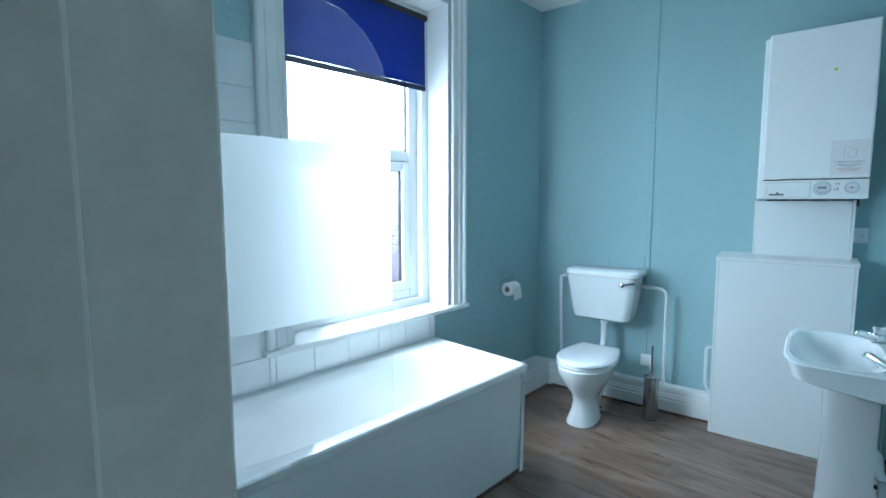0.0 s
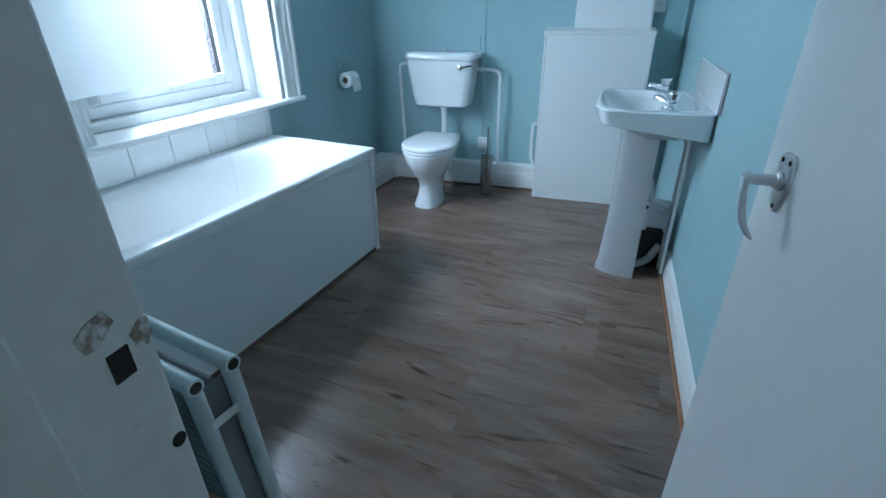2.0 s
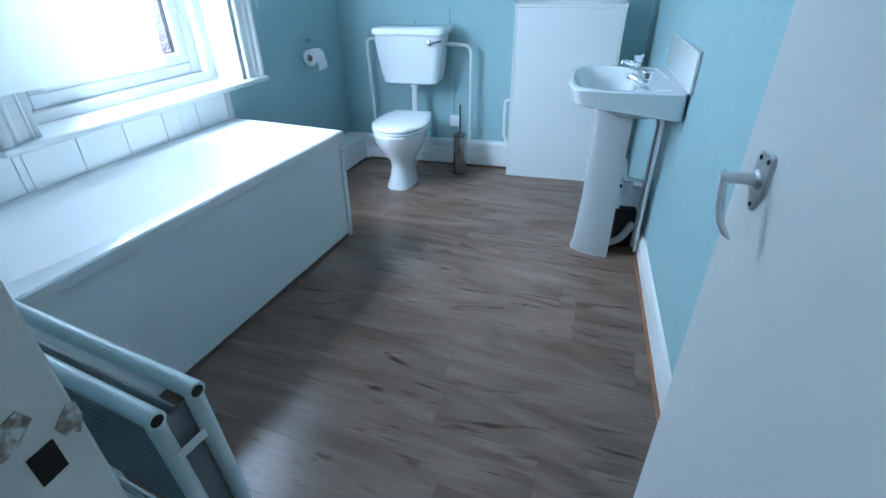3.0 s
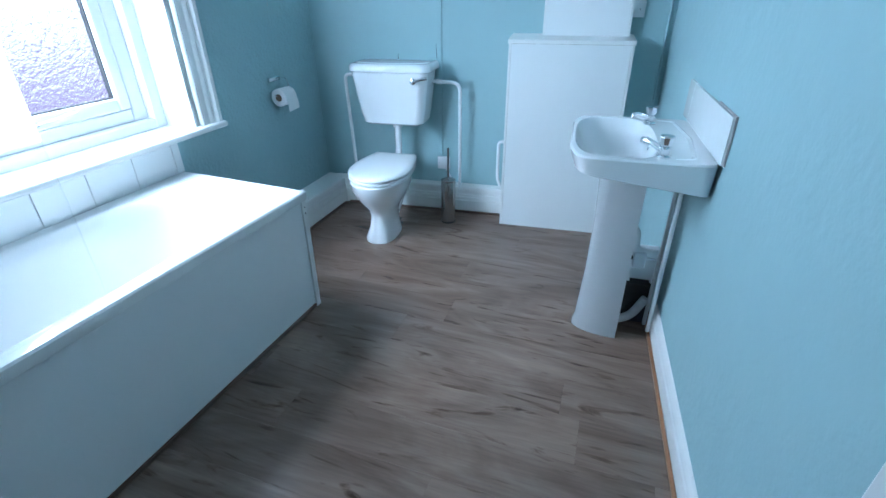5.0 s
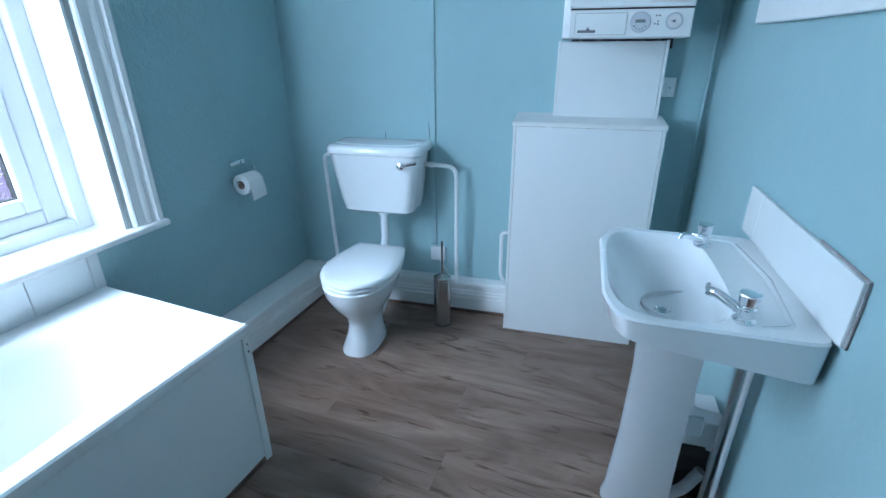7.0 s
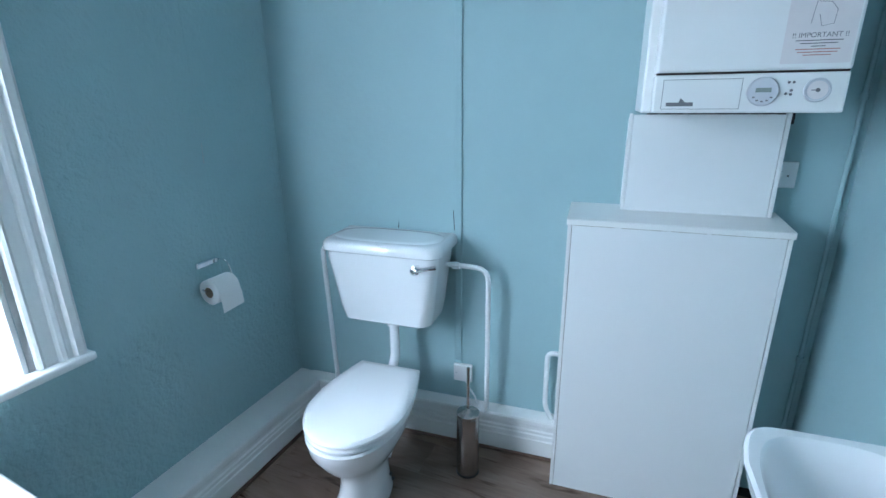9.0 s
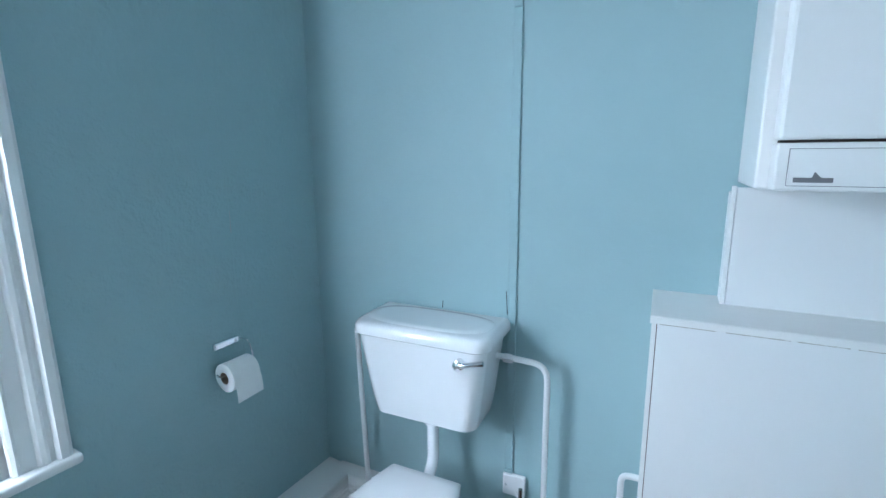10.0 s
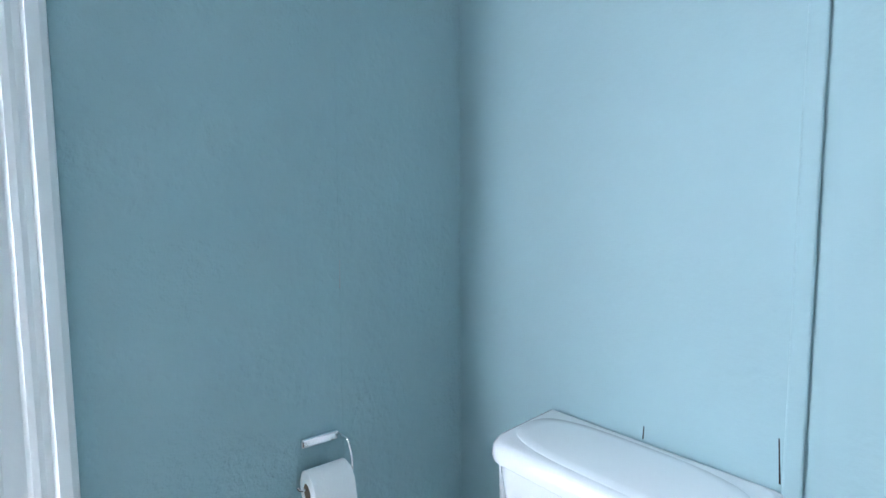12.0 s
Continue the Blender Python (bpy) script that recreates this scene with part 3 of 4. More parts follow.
# glass screen on the bath's edge
screen = empty("bath_screen", W @ pose(BATH_X - 0.075, BATH_S, 0, 0, 0, 0), "glass bath screen with a frosted white panel and rounded corner", "bath screen")
SW, S0, S1, R = 0.83, BATH_Z + 0.012, 2.115, 0.3
arc = [(SW - R + R * math.sin(a), S1 - R + R * math.cos(a)) for a in np.linspace(0, math.pi / 2, 14)]
gl = part("glass", extrude([(0.02, S0), (0.02, S1)] + arc + [(SW, S0)], "x", -0.003, 0.003), CLEAR, screen, "clear glass with a rounded top corner")
gl.visible_shadow = False
part("frosted_panel", box((0.0033, 0.04, 1.06), (0.0043, SW - 0.001, 1.652)), FROSTED, screen, "white frosted band")
edge = [(0, y, z) for y, z in arc] + [(0, SW, S0)]
part("edge_seal", tube(edge, 0.0028, n=6), CLEAR, screen, "clear plastic edge seal")
part("hinge_post", box((-0.012, 0.0, S0 - 0.01), (0.012, 0.022, S1), 0.003), ALUMINIUM, screen)
part("bottom_seal", box((-0.003, 0.02, S0 - 0.012), (0.003, SW, S0), 0.001), CLEAR, screen, "clear plastic seal")

# ---- ledges, skirting and beads ----
sk = [(0, 0), (0, 0.085), (-0.005, 0.089), (-0.005, 0.108), (-0.01, 0.113), (-0.01, 0.124), (-0.016, 0.13), (-0.016, 0.146), (-0.012, 0.152), (-0.012, 0.172), (-0.016, 0.18)]


def ledge(name, depth, a, b, m, label):
    """A boxed ledge behind a moulded skirting: local x out from the wall, along y."""
    out = [(0.0, 0.0)] + [(depth + x, z) for x, z in sk] + [(0.0, 0.182)]
    return tagged(part(name, extrude(out, "y", a, b), WHITE_GLOSS, m=m), label, "skirting", kind="structure")


ledge("baseboard_west", 0.168, BATH_N - 0.005, -0.002, W, "white moulded skirting with a boxed ledge, window side")
ledge("baseboard_north", 0.082, 0.1, 1.36, pose(0.0, NORTH, 0, 0, 0, -90), "white moulded skirting with a boxed ledge, toilet side")
tagged(part("trim_west", box((0.168, BATH_N + 0.005, 0), (0.182, -0.1, 0.014), 0.004), DARK_BEAD, m=W), "dark wooden bead at the skirting foot", "bead", kind="structure")
tagged(part("trim_north", box((0.215, NORTH - 0.096, 0), (1.333, NORTH - 0.082, 0.014), 0.004), DARK_BEAD), "dark wooden bead at the skirting foot", "bead", kind="structure")
esk = [(0, 0), (-0.02, 0), (-0.02, 0.085), (-0.016, 0.092), (-0.016, 0.105), (-0.011, 0.118), (-0.006, 0.124), (0, 0.126)]
tagged(part("baseboard_east", extrude(esk, "y", -3.335, -1.13), WHITE_GLOSS, m=E), "white moulded skirting board", "skirting", kind="structure")
tagged(part("trim_east", box((-0.034, -3.3, 0), (-0.02, -1.13, 0.016), 0.005), WOOD_BEAD, m=E), "orange-brown wooden bead along the skirting", "bead", kind="structure")
tagged(part("baseboard_south", box((0.5, SOUTH, 0), (JAMB - 0.09, SOUTH + 0.02, 0.126), 0.005), WHITE_GLOSS), "white skirting board", "skirting", kind="structure")

# ---- toilet ----
TX = 0.642
toilet = empty("toilet", pose(TX, 0, 0), "white ceramic low-level toilet with closed seat lid", "toilet")
# cistern: front is towards -y
def cring(w0, w1, yf, yb, z, r=0.05, n=8):
    """A ring with rounded front corners and a square back."""
    pts = []
    for k in range(n + 1):
        a = math.radians(180 + 90 * k / n)
        pts.append((w0 + r + r * math.cos(a), yf + r + r * math.sin(a), z))
    for k in range(n + 1):
        a = math.radians(270 + 90 * k / n)
        pts.append((w1 - r + r * math.cos(a), yf + r + r * math.sin(a), z))
    pts += [(w1, yb, z), (w0, yb, z)]
    return pts


CF, CB, CX = 3.1, NORTH - 0.03, -0.021
rings = [cring(CX - 0.178, CX + 0.178, CF + 0.05, CB, 0.612, 0.04), cring(CX - 0.197, CX + 0.197, CF + 0.035, CB, 0.624, 0.05), cring(CX - 0.212, CX + 0.212, CF + 0.025, CB, 0.69, 0.05), cring(CX - 0.243, CX + 0.241, CF + 0.008, CB, 0.9, 0.05), cring(CX - 0.245, CX + 0.243, CF + 0.008, CB, 0.935, 0.05)]
cistern = part("cistern", loft(rings), CERAMIC, toilet, smooth=True)


def lid_ring(g, z, r=0.055):
    return cring(CX - 0.256 + g, CX + 0.262 - g, CF - 0.012 + g, CB + 0.024 - g * 0.3, z, r)


rings = [lid_ring(0.008, 0.932), lid_ring(0.001, 0.938), lid_ring(0, 0.95), lid_ring(0.002, 0.966), lid_ring(0.01, 0.977), lid_ring(0.02, 0.9805), lid_ring(0.03, 0.981, 0.07)]
bm = loft(rings)
part("cistern_lid", bm, CERAMIC, toilet, smooth=True)
lid_panel = [oval(CX, (CF + CB) / 2 + 0.012, rx, ry, z, 40, 3.0, CB + 0.01) for rx, ry, z in ((0.235, 0.1, 0.9805), (0.23, 0.095, 0.9835), (0.2, 0.075, 0.9845))]
part("lid_panel", loft(lid_panel), CERAMIC, toilet, smooth=True)
LX = CX + 0.165
part("flush_lever", lathe([(0.013, 0), (0.017, 0.004), (0.02, 0.02), (0.018, 0.032), (0.006, 0.036)], n=20), CHROME, toilet, "chrome flush lever", m=pose(LX, CF + 0.014, 0.89, 90, 0, 0), smooth=True)
part("lever_arm", tube([(LX + 0.004, CF - 0.012, 0.89), (LX + 0.035, CF - 0.014, 0.899), (LX + 0.082, CF - 0.004, 0.908)], [0.011, 0.0075, 0.0095], n=10), CHROME, toilet, smooth=True)
part("flush_pipe", tube([(-0.005, 3.2, 0.62), (-0.005, 3.2, 0.42), (-0.005, 3.1, 0.36)], 0.021, bend=0.05, n=16), UPVC, toilet, smooth=True)
part("pipe_collar", lathe([(0.03, 0), (0.03, 0.018), (0.024, 0.024)], n=20), UPVC, toilet, m=pose(-0.005, 3.2, 0.59))


def seat(g, z, front=2.612, rx=0.187, yb=3.128, wb=0.135, mid=2.85):
    """A toilet seat's outline, shrunk by g: round in front, tapering to a straight back."""
    pts = []
    for k in range(29):
        a = math.pi + math.pi * k / 28
        pts.append(((rx - g) * math.cos(a), mid + (mid - front - g) * math.sin(a), z))
    for k in range(1, 9):
        f = k / 8
        w = (rx - g) + (wb - rx) * f ** 1.7
        pts.append((w, mid + (yb - g - mid) * f, z))
    for k in range(8, 0, -1):
        f = k / 8
        w = (rx - g) + (wb - rx) * f ** 1.7
        pts.append((-w, mid + (yb - g - mid) * f, z))
    return pts


# pan: y runs from the front at 2.62 to the back at 3.14
def pring(cy, rx, ry, z, back=None, power=2.2):
    return oval(0, cy, rx, ry, z, 40, power, back)


rings = [pring(2.83, 0.095, 0.155, 0, None, 2.6), pring(2.83, 0.097, 0.155, 0.012, None, 2.6), pring(2.85, 0.078, 0.14, 0.08), pring(2.865, 0.074, 0.135, 0.14), pring(2.87, 0.088, 0.15, 0.19), pring(2.86, 0.135, 0.2, 0.26, 3.1), pring(2.855, 0.168, 0.235, 0.33, 3.11), pring(2.855, 0.176, 0.245, 0.38, 3.12), pring(2.855, 0.17, 0.24, 0.388, 3.12), pring(2.855, 0.1, 0.17, 0.388, 3.05), pring(2.855, 0.08, 0.13, 0.3, 3.0)]
pan = part("pan", loft(rings), CERAMIC, toilet, smooth=True)
bm = box((-0.11, 3.0, 0.25), (0.11, 3.13, 0.386), 0.03, 3)
bm = tube([(0.0, 2.98, 0.1), (0, 3.1, 0.17), (0, 3.2, 0.18)], 0.055, bm, 18)
part("pan_back", bm, CERAMIC, toilet, smooth=True)
part("seat_ring", loft([seat(0.006, 0.391), seat(0.0, 0.396), seat(0.0, 0.406), seat(0.005, 0.411)]), UPVC, toilet, smooth=True)
part("seat_lid", loft([seat(0.006, 0.413), seat(-0.002, 0.419), seat(-0.001, 0.428), seat(0.008, 0.437), seat(0.04, 0.441), seat(0.09, 0.4415)]), UPVC, toilet, smooth=True)
for x in (-0.075, 0.075):
    part("hinge", tube([(x - 0.02, 3.115, 0.405), (x + 0.02, 3.115, 0.405)], 0.011, n=12), UPVC, toilet)
for y, z in ((2.93, 0.035), (2.91, 0.075)):
    part("floor_bolt", lathe([(0.008, 0), (0.007, 0.006)], n=10), DARK, toilet, m=pose(0.083, y, z, 0, 80, 0))

# water pipes by the toilet
PIPE = mat("white_painted_pipe", (0.76, 0.78, 0.78), 0.3, spots=[(30, 0.3, (0.66, 0.68, 0.68), 0.4)])
p = empty("overflow_pipe", pose(0, 0, 0), "thin white painted pipe beside the cistern", "pipe")
part("pipe", tube([(0.4, 3.27, 0.892), (0.268, 3.27, 0.892), (0.288, 3.275, 0.17)], 0.0105, bend=0.035), PIPE, p, smooth=True)
p = empty("supply_pipe", pose(0, 0, 0), "white painted water pipe feeding the cistern", "pipe")
part("pipe", tube([(0.84, 3.262, 0.868), (1.035, 3.262, 0.862), (1.035, 3.275, 0.18)], 0.0105, bend=0.055), PIPE, p, smooth=True)
part("compression_nut", tube([(0.885, 3.255, 0.867), (0.9, 3.255, 0.867), (0.918, 3.255, 0.866)], [0.015, 0.017, 0.014], n=6), PIPE, p)
p = empty("cupboard_pipe", pose(0, 0, 0), "short white pipe loop beside the cupboard", "pipe")
part("pipe", tube([(1.35, 3.31, 0.5), (1.283, 3.31, 0.5), (1.285, 3.31, 0.24), (1.32, 3.31, 0.17)], 0.0105, bend=0.03), PIPE, p, smooth=True)

# cracks and seams in the papered walls
for x, z0, z1, lean in ((0.612, 0.982, 1.012, 0.002), (0.866, 0.99, 1.075, -0.004)):
    part("crack", extrude([(x, z0), (x + 0.003, z0), (x + 0.002 + lean, z1), (x + lean, z1)], "y", NORTH - 0.0008, NORTH + 0.002), HOLE, wall_north)
part("paper_seam", box((0.0, -0.401, 0.7), (0.0012, -0.398, CEIL)), PAINT, wall_west)
part("crack", extrude([(-0.4015, 1.293), (-0.3995, 1.293), (-0.3985, 1.368), (-0.4, 1.368)], "x", 0.0, 0.0016), BACKPIPE, wall_west)

# trunking and socket on the north wall
tr = empty("cable_trunking", pose(0.886, NORTH, 0), "narrow cable trunking painted in the wall colour", "trunking")
part("channel", box((-0.014, -0.009, 0.38), (0.016, 0.002, 2.0), 0.004), PAINT, tr)
part("channel", box((-0.014, -0.009, 2.0005), (0.016, 0.002, CEIL), 0.004), PAINT, tr)
part("end_cap", box((-0.016, -0.016, 0.368), (0.018, 0.0, 0.382), 0.003), PAINT, tr)
so = empty("fused_outlet", pose(0.91, NORTH, 0.322), "small white electrical outlet plate low on the wall", "outlet")
part("plate", box((-0.043, -0.02, -0.043), (0.043, 0, 0.043), 0.005), UPVC, so)
part("flex", tube([(0.01, -0.02, -0.02), (0.03, -0.035, -0.05), (0.06, -0.03, -0.1), (0.09, -0.03, -0.17), (0.11, -0.02, -0.22)], 0.004, n=8), UPVC, so, "white flex", smooth=True)
part("outlet_screw", lathe([(0.004, 0), (0.004, 0.002)], n=8), PANEL_GREY, so, m=pose(-0.03, -0.02, 0, 90, 0, 0))

# toilet brush
br = empty("toilet_brush", pose(0.997, 3.1, 0), "brushed steel toilet brush in its holder", "toilet brush")
part("holder", lathe([(0.046, 0), (0.047, 0.01), (0.047, 0.275), (0.045, 0.282), (0.035, 0.285)], n=28), STEEL, br, smooth=True)
part("lid", lathe([(0.047, 0.284), (0.0475, 0.292), (0.034, 0.3), (0.012, 0.306), (0.006, 0.312)], n=28), STEEL, br, smooth=True)
part("handle", tube([(0, 0, 0.3), (0, 0, 0.5)], 0.0065, n=10), STEEL, br, smooth=True)
part("base_ring", lathe([(0.0485, 0), (0.0485, 0.008), (0.047, 0.01)], n=28), DARK, br)

# toilet roll and its holder on the west wall
rh = empty("roll_holder", W @ pose(0, -0.468, 0.914), "chrome wire toilet-roll holder on the wall", "roll holder")
part("back_plate", box((0.0, -0.05, -0.012), (0.016, 0.05, 0.013), 0.006, 3), CHROME, rh)
part("wire", tube([(0.012, 0.05, 0.004), (0.05, 0.058, 0.0), (0.062, 0.062, -0.045), (0.066, 0.062, -0.085), (0.066, -0.075, -0.085), (0.066, -0.082, -0.072)], 0.003, n=8, bend=0.012), CHROME, rh, smooth=True)
ro = empty("toilet_roll", W @ pose(0.066, -0.474, 0.82), "white toilet roll with a loose sheet hanging", "toilet roll")
prof = [(0.021, -0.052), (0.046, -0.052), (0.05, -0.05), (0.05, 0.05), (0.046, 0.052), (0.021, 0.052)]
bm = loft([[(r * math.cos(2 * math.pi * k / 32), y, r * math.sin(2 * math.pi * k / 32)) for k in range(32)] for r, y in prof], cap=False)
part("roll", bm, PAPER, ro, smooth=True)
part("core", loft([[(r * math.cos(2 * math.pi * k / 20), y, r * math.sin(2 * math.pi * k / 20)) for k in range(20)] for r, y in ((0.021, -0.052), (0.021, 0.052))], cap=False), CARD, ro, "brown card tube", smooth=True)
rows = [[(0.0505 * math.cos(a) + 0.0006, y, 0.0505 * math.sin(a)) for y in (-0.051, 0.051)] for a in np.linspace(1.2, 0, 8)] + [[(0.052 + 0.004 * k * (1 - k / 9), y, -0.014 * k - (0.006 * k / 5 if y < 0 else 0)) for y in (-0.051, 0.051)] for k in range(1, 6)]
part("loose_sheet", loft(rows, cap=False, closed=False), PAPER, ro, smooth=True)

# ---- cupboard, boxing and boiler ----
cup = empty("pipe_cupboard", pose(1.337, NORTH, 0), "white painted low cupboard boxing in pipes", "cupboard")
part("front_board", box((0.0145, -0.215, 0.0), (0.6455, -0.197, 1.102), 0.001), BOARD, cup)
part("edge_strip", box((0, -0.2155, 0.0), (0.0125, -0.197, 1.102), 0.001), WHITE_GLOSS, cup)
part("edge_strip", box((0.6475, -0.2155, 0.0), (0.66, -0.197, 1.102), 0.001), WHITE_GLOSS, cup)
part("batten", box((0.01, -0.197, 0.003), (0.03, -0.195, 1.1)), DARK_BEAD, cup)
part("batten", box((0.63, -0.197, 0.003), (0.65, -0.195, 1.1)), DARK_BEAD, cup)
part("side_board", box((0.004, -0.197, 0.0), (0.0099, -0.001, 1.102), 0.001), BOARD, cup)
part("side_board", box((0.6501, -0.197, 0.0), (0.656, -0.001, 1.102), 0.001), BOARD, cup)
part("top_board", extrude([(-0.221, 1.103), (-0.219, 1.102), (-0.001, 1.102), (-0.001, 1.138), (-0.218, 1.123), (-0.221, 1.12)], "x", -0.004, 0.664), WHITE_GLOSS, cup)
rng = random.Random(11)
x = 0.02
while x < 0.63:
    w = rng.uniform(0.08, 0.2)
    z = 1.1014 + rng.uniform(0, 0.0006)
    part("worn_edge", box((x, -0.2218, z), (min(x + w, 0.655), -0.214, z + 0.0016), 0.0006, 1), RAW, cup, "paint rubbed off to bare wood")
    x += w + rng.uniform(0.004, 0.02)
bx = empty("pipe_boxing", pose(1.506, NORTH, 1.122), "white painted plywood boxing under the boiler", "boxing")
part("front_board", box((0.0125, -0.068, 0), (0.4525, -0.055, 0.337), 0.001), BOARD, bx)
part("edge_strip", box((0.0, -0.0685, 0), (0.011, -0.055, 0.341), 0.001), WHITE_GLOSS, bx)
part("edge_strip", box((0.4545, -0.0685, 0), (0.468, -0.055, 0.341), 0.001), WHITE_GLOSS, bx)
part("batten", box((0.0142, -0.055, 0.003), (0.03, -0.05, 0.318)), DARK_BEAD, bx)
part("batten", box((0.435, -0.055, 0.003), (0.4498, -0.05, 0.318)), DARK_BEAD, bx)
part("side_board", box((0.0, -0.055, 0), (0.014, -0.001, 0.322), 0.001), BOARD, bx)
part("side_board", box((0.45, -0.055, 0), (0.464, -0.001, 0.322), 0.001), BOARD, bx)

BO = 1.469
boiler = empty("boiler", pose(1.55, NORTH, BO), "white wall-hung gas boiler with control strip and label", "boiler")
BD, BW, BH = 0.33, 0.45, 0.885
part("casing", box((-0.026, -0.27, 0.0), (BW - 0.004, 0, BH - 0.002), 0.006), WHITE_GLOSS, boiler)
# black strip added to darken the gap between boiler and boxing
part("pipe_bracket", box((0.012, -0.05, -0.04), (BW - 0.012, -0.03, 0.002), 0.002), DARK, boiler, "black strip that darkens the gap under the boiler")
for x, r in ((0.05, 0.009), (0.13, 0.011), (0.21, 0.008), (0.31, 0.011), (0.38, 0.009)):
    part("pipe_end", tube([(x, -0.048, 0.004), (x, -0.048, -0.02)], r * 0.8, n=10), WEB, boiler, smooth=True)
part("front_cover", box((-0.001, -BD, 0.107), (BW + 0.001, -0.272, BH), 0.008), WHITE_GLOSS, boiler)
cp = part("control_strip", box((-0.001, -BD + 0.002, 0.002), (BW + 0.001, -0.272, 0.102), 0.005), WHITE_GLOSS, boiler)
part("cover_gap", box((0.003, -BD + 0.006, 0.1015), (BW - 0.003, -BD + 0.025, 0.1075)), HOLE, boiler)
part("flap_seam", box((0.022, -BD + 0.0012, 0.012), (0.215, -BD + 0.0025, 0.09)), GREY_INK, cp)
part("flap", box((0.0232, -BD, 0.0132), (0.2138, -BD + 0.003, 0.0888), 0.001), WHITE_GLOSS, cp)
part("badge", box((0.034, -BD - 0.0012, 0.02), (0.102, -BD, 0.03)), GREY_INK, cp)
part("badge", extrude([(0.066, 0.03), (0.082, 0.03), (0.07, 0.042)], "y", -BD - 0.0012, -BD), GREY_INK, cp)
dial = part("timer_dial", lathe([(0.037, 0), (0.037, 0.004), (0.034, 0.007), (0.02, 0.007)], n=32), PANEL_GREY, cp, "round grey timer", m=pose(0.264, -BD + 0.002, 0.056, 90, 0, 0), smooth=True)
part("display", box((-0.018, -0.002, 0.0065), (0.018, 0.009, 0.008)), LCD, dial)
for k in range(5):
    a = math.radians(215 + 27 * k)
    part("button", box((0.025 * math.cos(a) - 0.003, 0.025 * math.sin(a) - 0.002, 0.005), (0.025 * math.cos(a) + 0.003, 0.025 * math.sin(a) + 0.002, 0.0085)), GREY_INK, dial)
for x, z in ((0.317, 0.05), (0.328, 0.048), (0.328, 0.058), (0.32, 0.078), (0.331, 0.078)):
    part("button", lathe([(0.0035, 0), (0.003, 0.003)], n=10), GREY_INK, cp, m=pose(x, -BD + 0.002, z, 90, 0, 0))
gauge = part("pressure_gauge", lathe([(0.03, 0), (0.03, 0.006), (0.027, 0.007), (0.026, 0.005)], n=28), PANEL_GREY, cp, "round pressure gauge", m=pose(0.384, -BD + 0.002, 0.058, 90, 0, 0), smooth=True)
part("gauge_face", lathe([(0.0, 0.0), (0.0225, 0.0), (0.0225, 0.0062), (0.0, 0.0062)], n=24), LABEL, gauge)
part("gauge_hub", lathe([(0.005, 0.0062), (0.005, 0.0085)], n=12), GREY_INK, gauge)
part("needle", box((-0.014, -0.0012, 0.0064), (0.005, 0.0012, 0.0072)), GREY_INK, gauge)
label = part("notice_label", box((0.29, -BD - 0.0006, 0.122), (0.44, -BD + 0.001, 0.3), 0), LABEL, boiler, "faded notice sticker")
writing("!! IMPORTANT !!", 0.0165, pose(0.366, -BD - 0.0008, 0.183, 90, 0, 0), GREY_INK, label)
for k, (w, red) in enumerate(((0.1, 0), (0.08, 0), (0.03, 0), (0.095, 1), (0.085, 1), (0.06, 1))):
    z = 0.176 - 0.0068 * k
    part("print_line", box((0.366 - w / 2, -BD - 0.0009, z - 0.0011), (0.366 + w / 2, -BD - 0.0005, z + 0.0011)), RED_INK if red else GREY_INK, label)
part("print_mark", tube([(x - 0.034, -BD - 0.0006, z) for x, z in ((0.375, 0.215), (0.38, 0.265), (0.41, 0.262), (0.425, 0.245), (0.423, 0.213), (0.398, 0.208), (0.39, 0.235))], 0.0007, n=6), GREY_INK, label)
part("sticker", lathe([(0.008, 0), (0.008, 0.001)], n=14), YELLOW, boiler, m=pose(0.285, -BD, 0.66, 90, 0, 0))
part("test_cap", lathe([(0.02, 0), (0.02, 0.014), (0.012, 0.018), (0.012, 0.03), (0.005, 0.034)], n=14), OLD_WHITE, boiler, m=pose(0.22, -0.2, BH))

sp = empty("fused_spur", pose(1.996, NORTH, 1.266), "white fused spur switch plate on the wall", "switch")
part("plate", box((-0.043, -0.012, -0.043), (0.043, 0, 0.043), 0.004), UPVC, sp)
part("rocker", box((-0.018, -0.016, -0.008), (0.004, -0.011, 0.012), 0.001), UPVC, sp)
part("neon", box((0.014, -0.014, -0.006), (0.02, -0.011, 0.0)), GREY_INK, sp)
for x in (2.168,):
    p = empty("riser_pipe", pose(x, NORTH - 0.012, 0), "pipe riser painted blue-green in the corner", "pipe")
    part("pipe", tube([(0, 0, 0), (0, 0, CEIL)], 0.0075, n=12), PAINT, p, smooth=True)
    for z in (0.6, 1.5, 2.4):
        part("clip", tube([(0, 0, z), (0, 0, z + 0.02)], 0.0115, n=12), PAINT, p)

# ---- washbasin ----
BY = 2.16
basin = empty("washbasin", E @ pose(0, BY - NORTH, 0), "white ceramic pedestal washbasin with two chrome taps", "washbasin")
RIMZ = 0.884


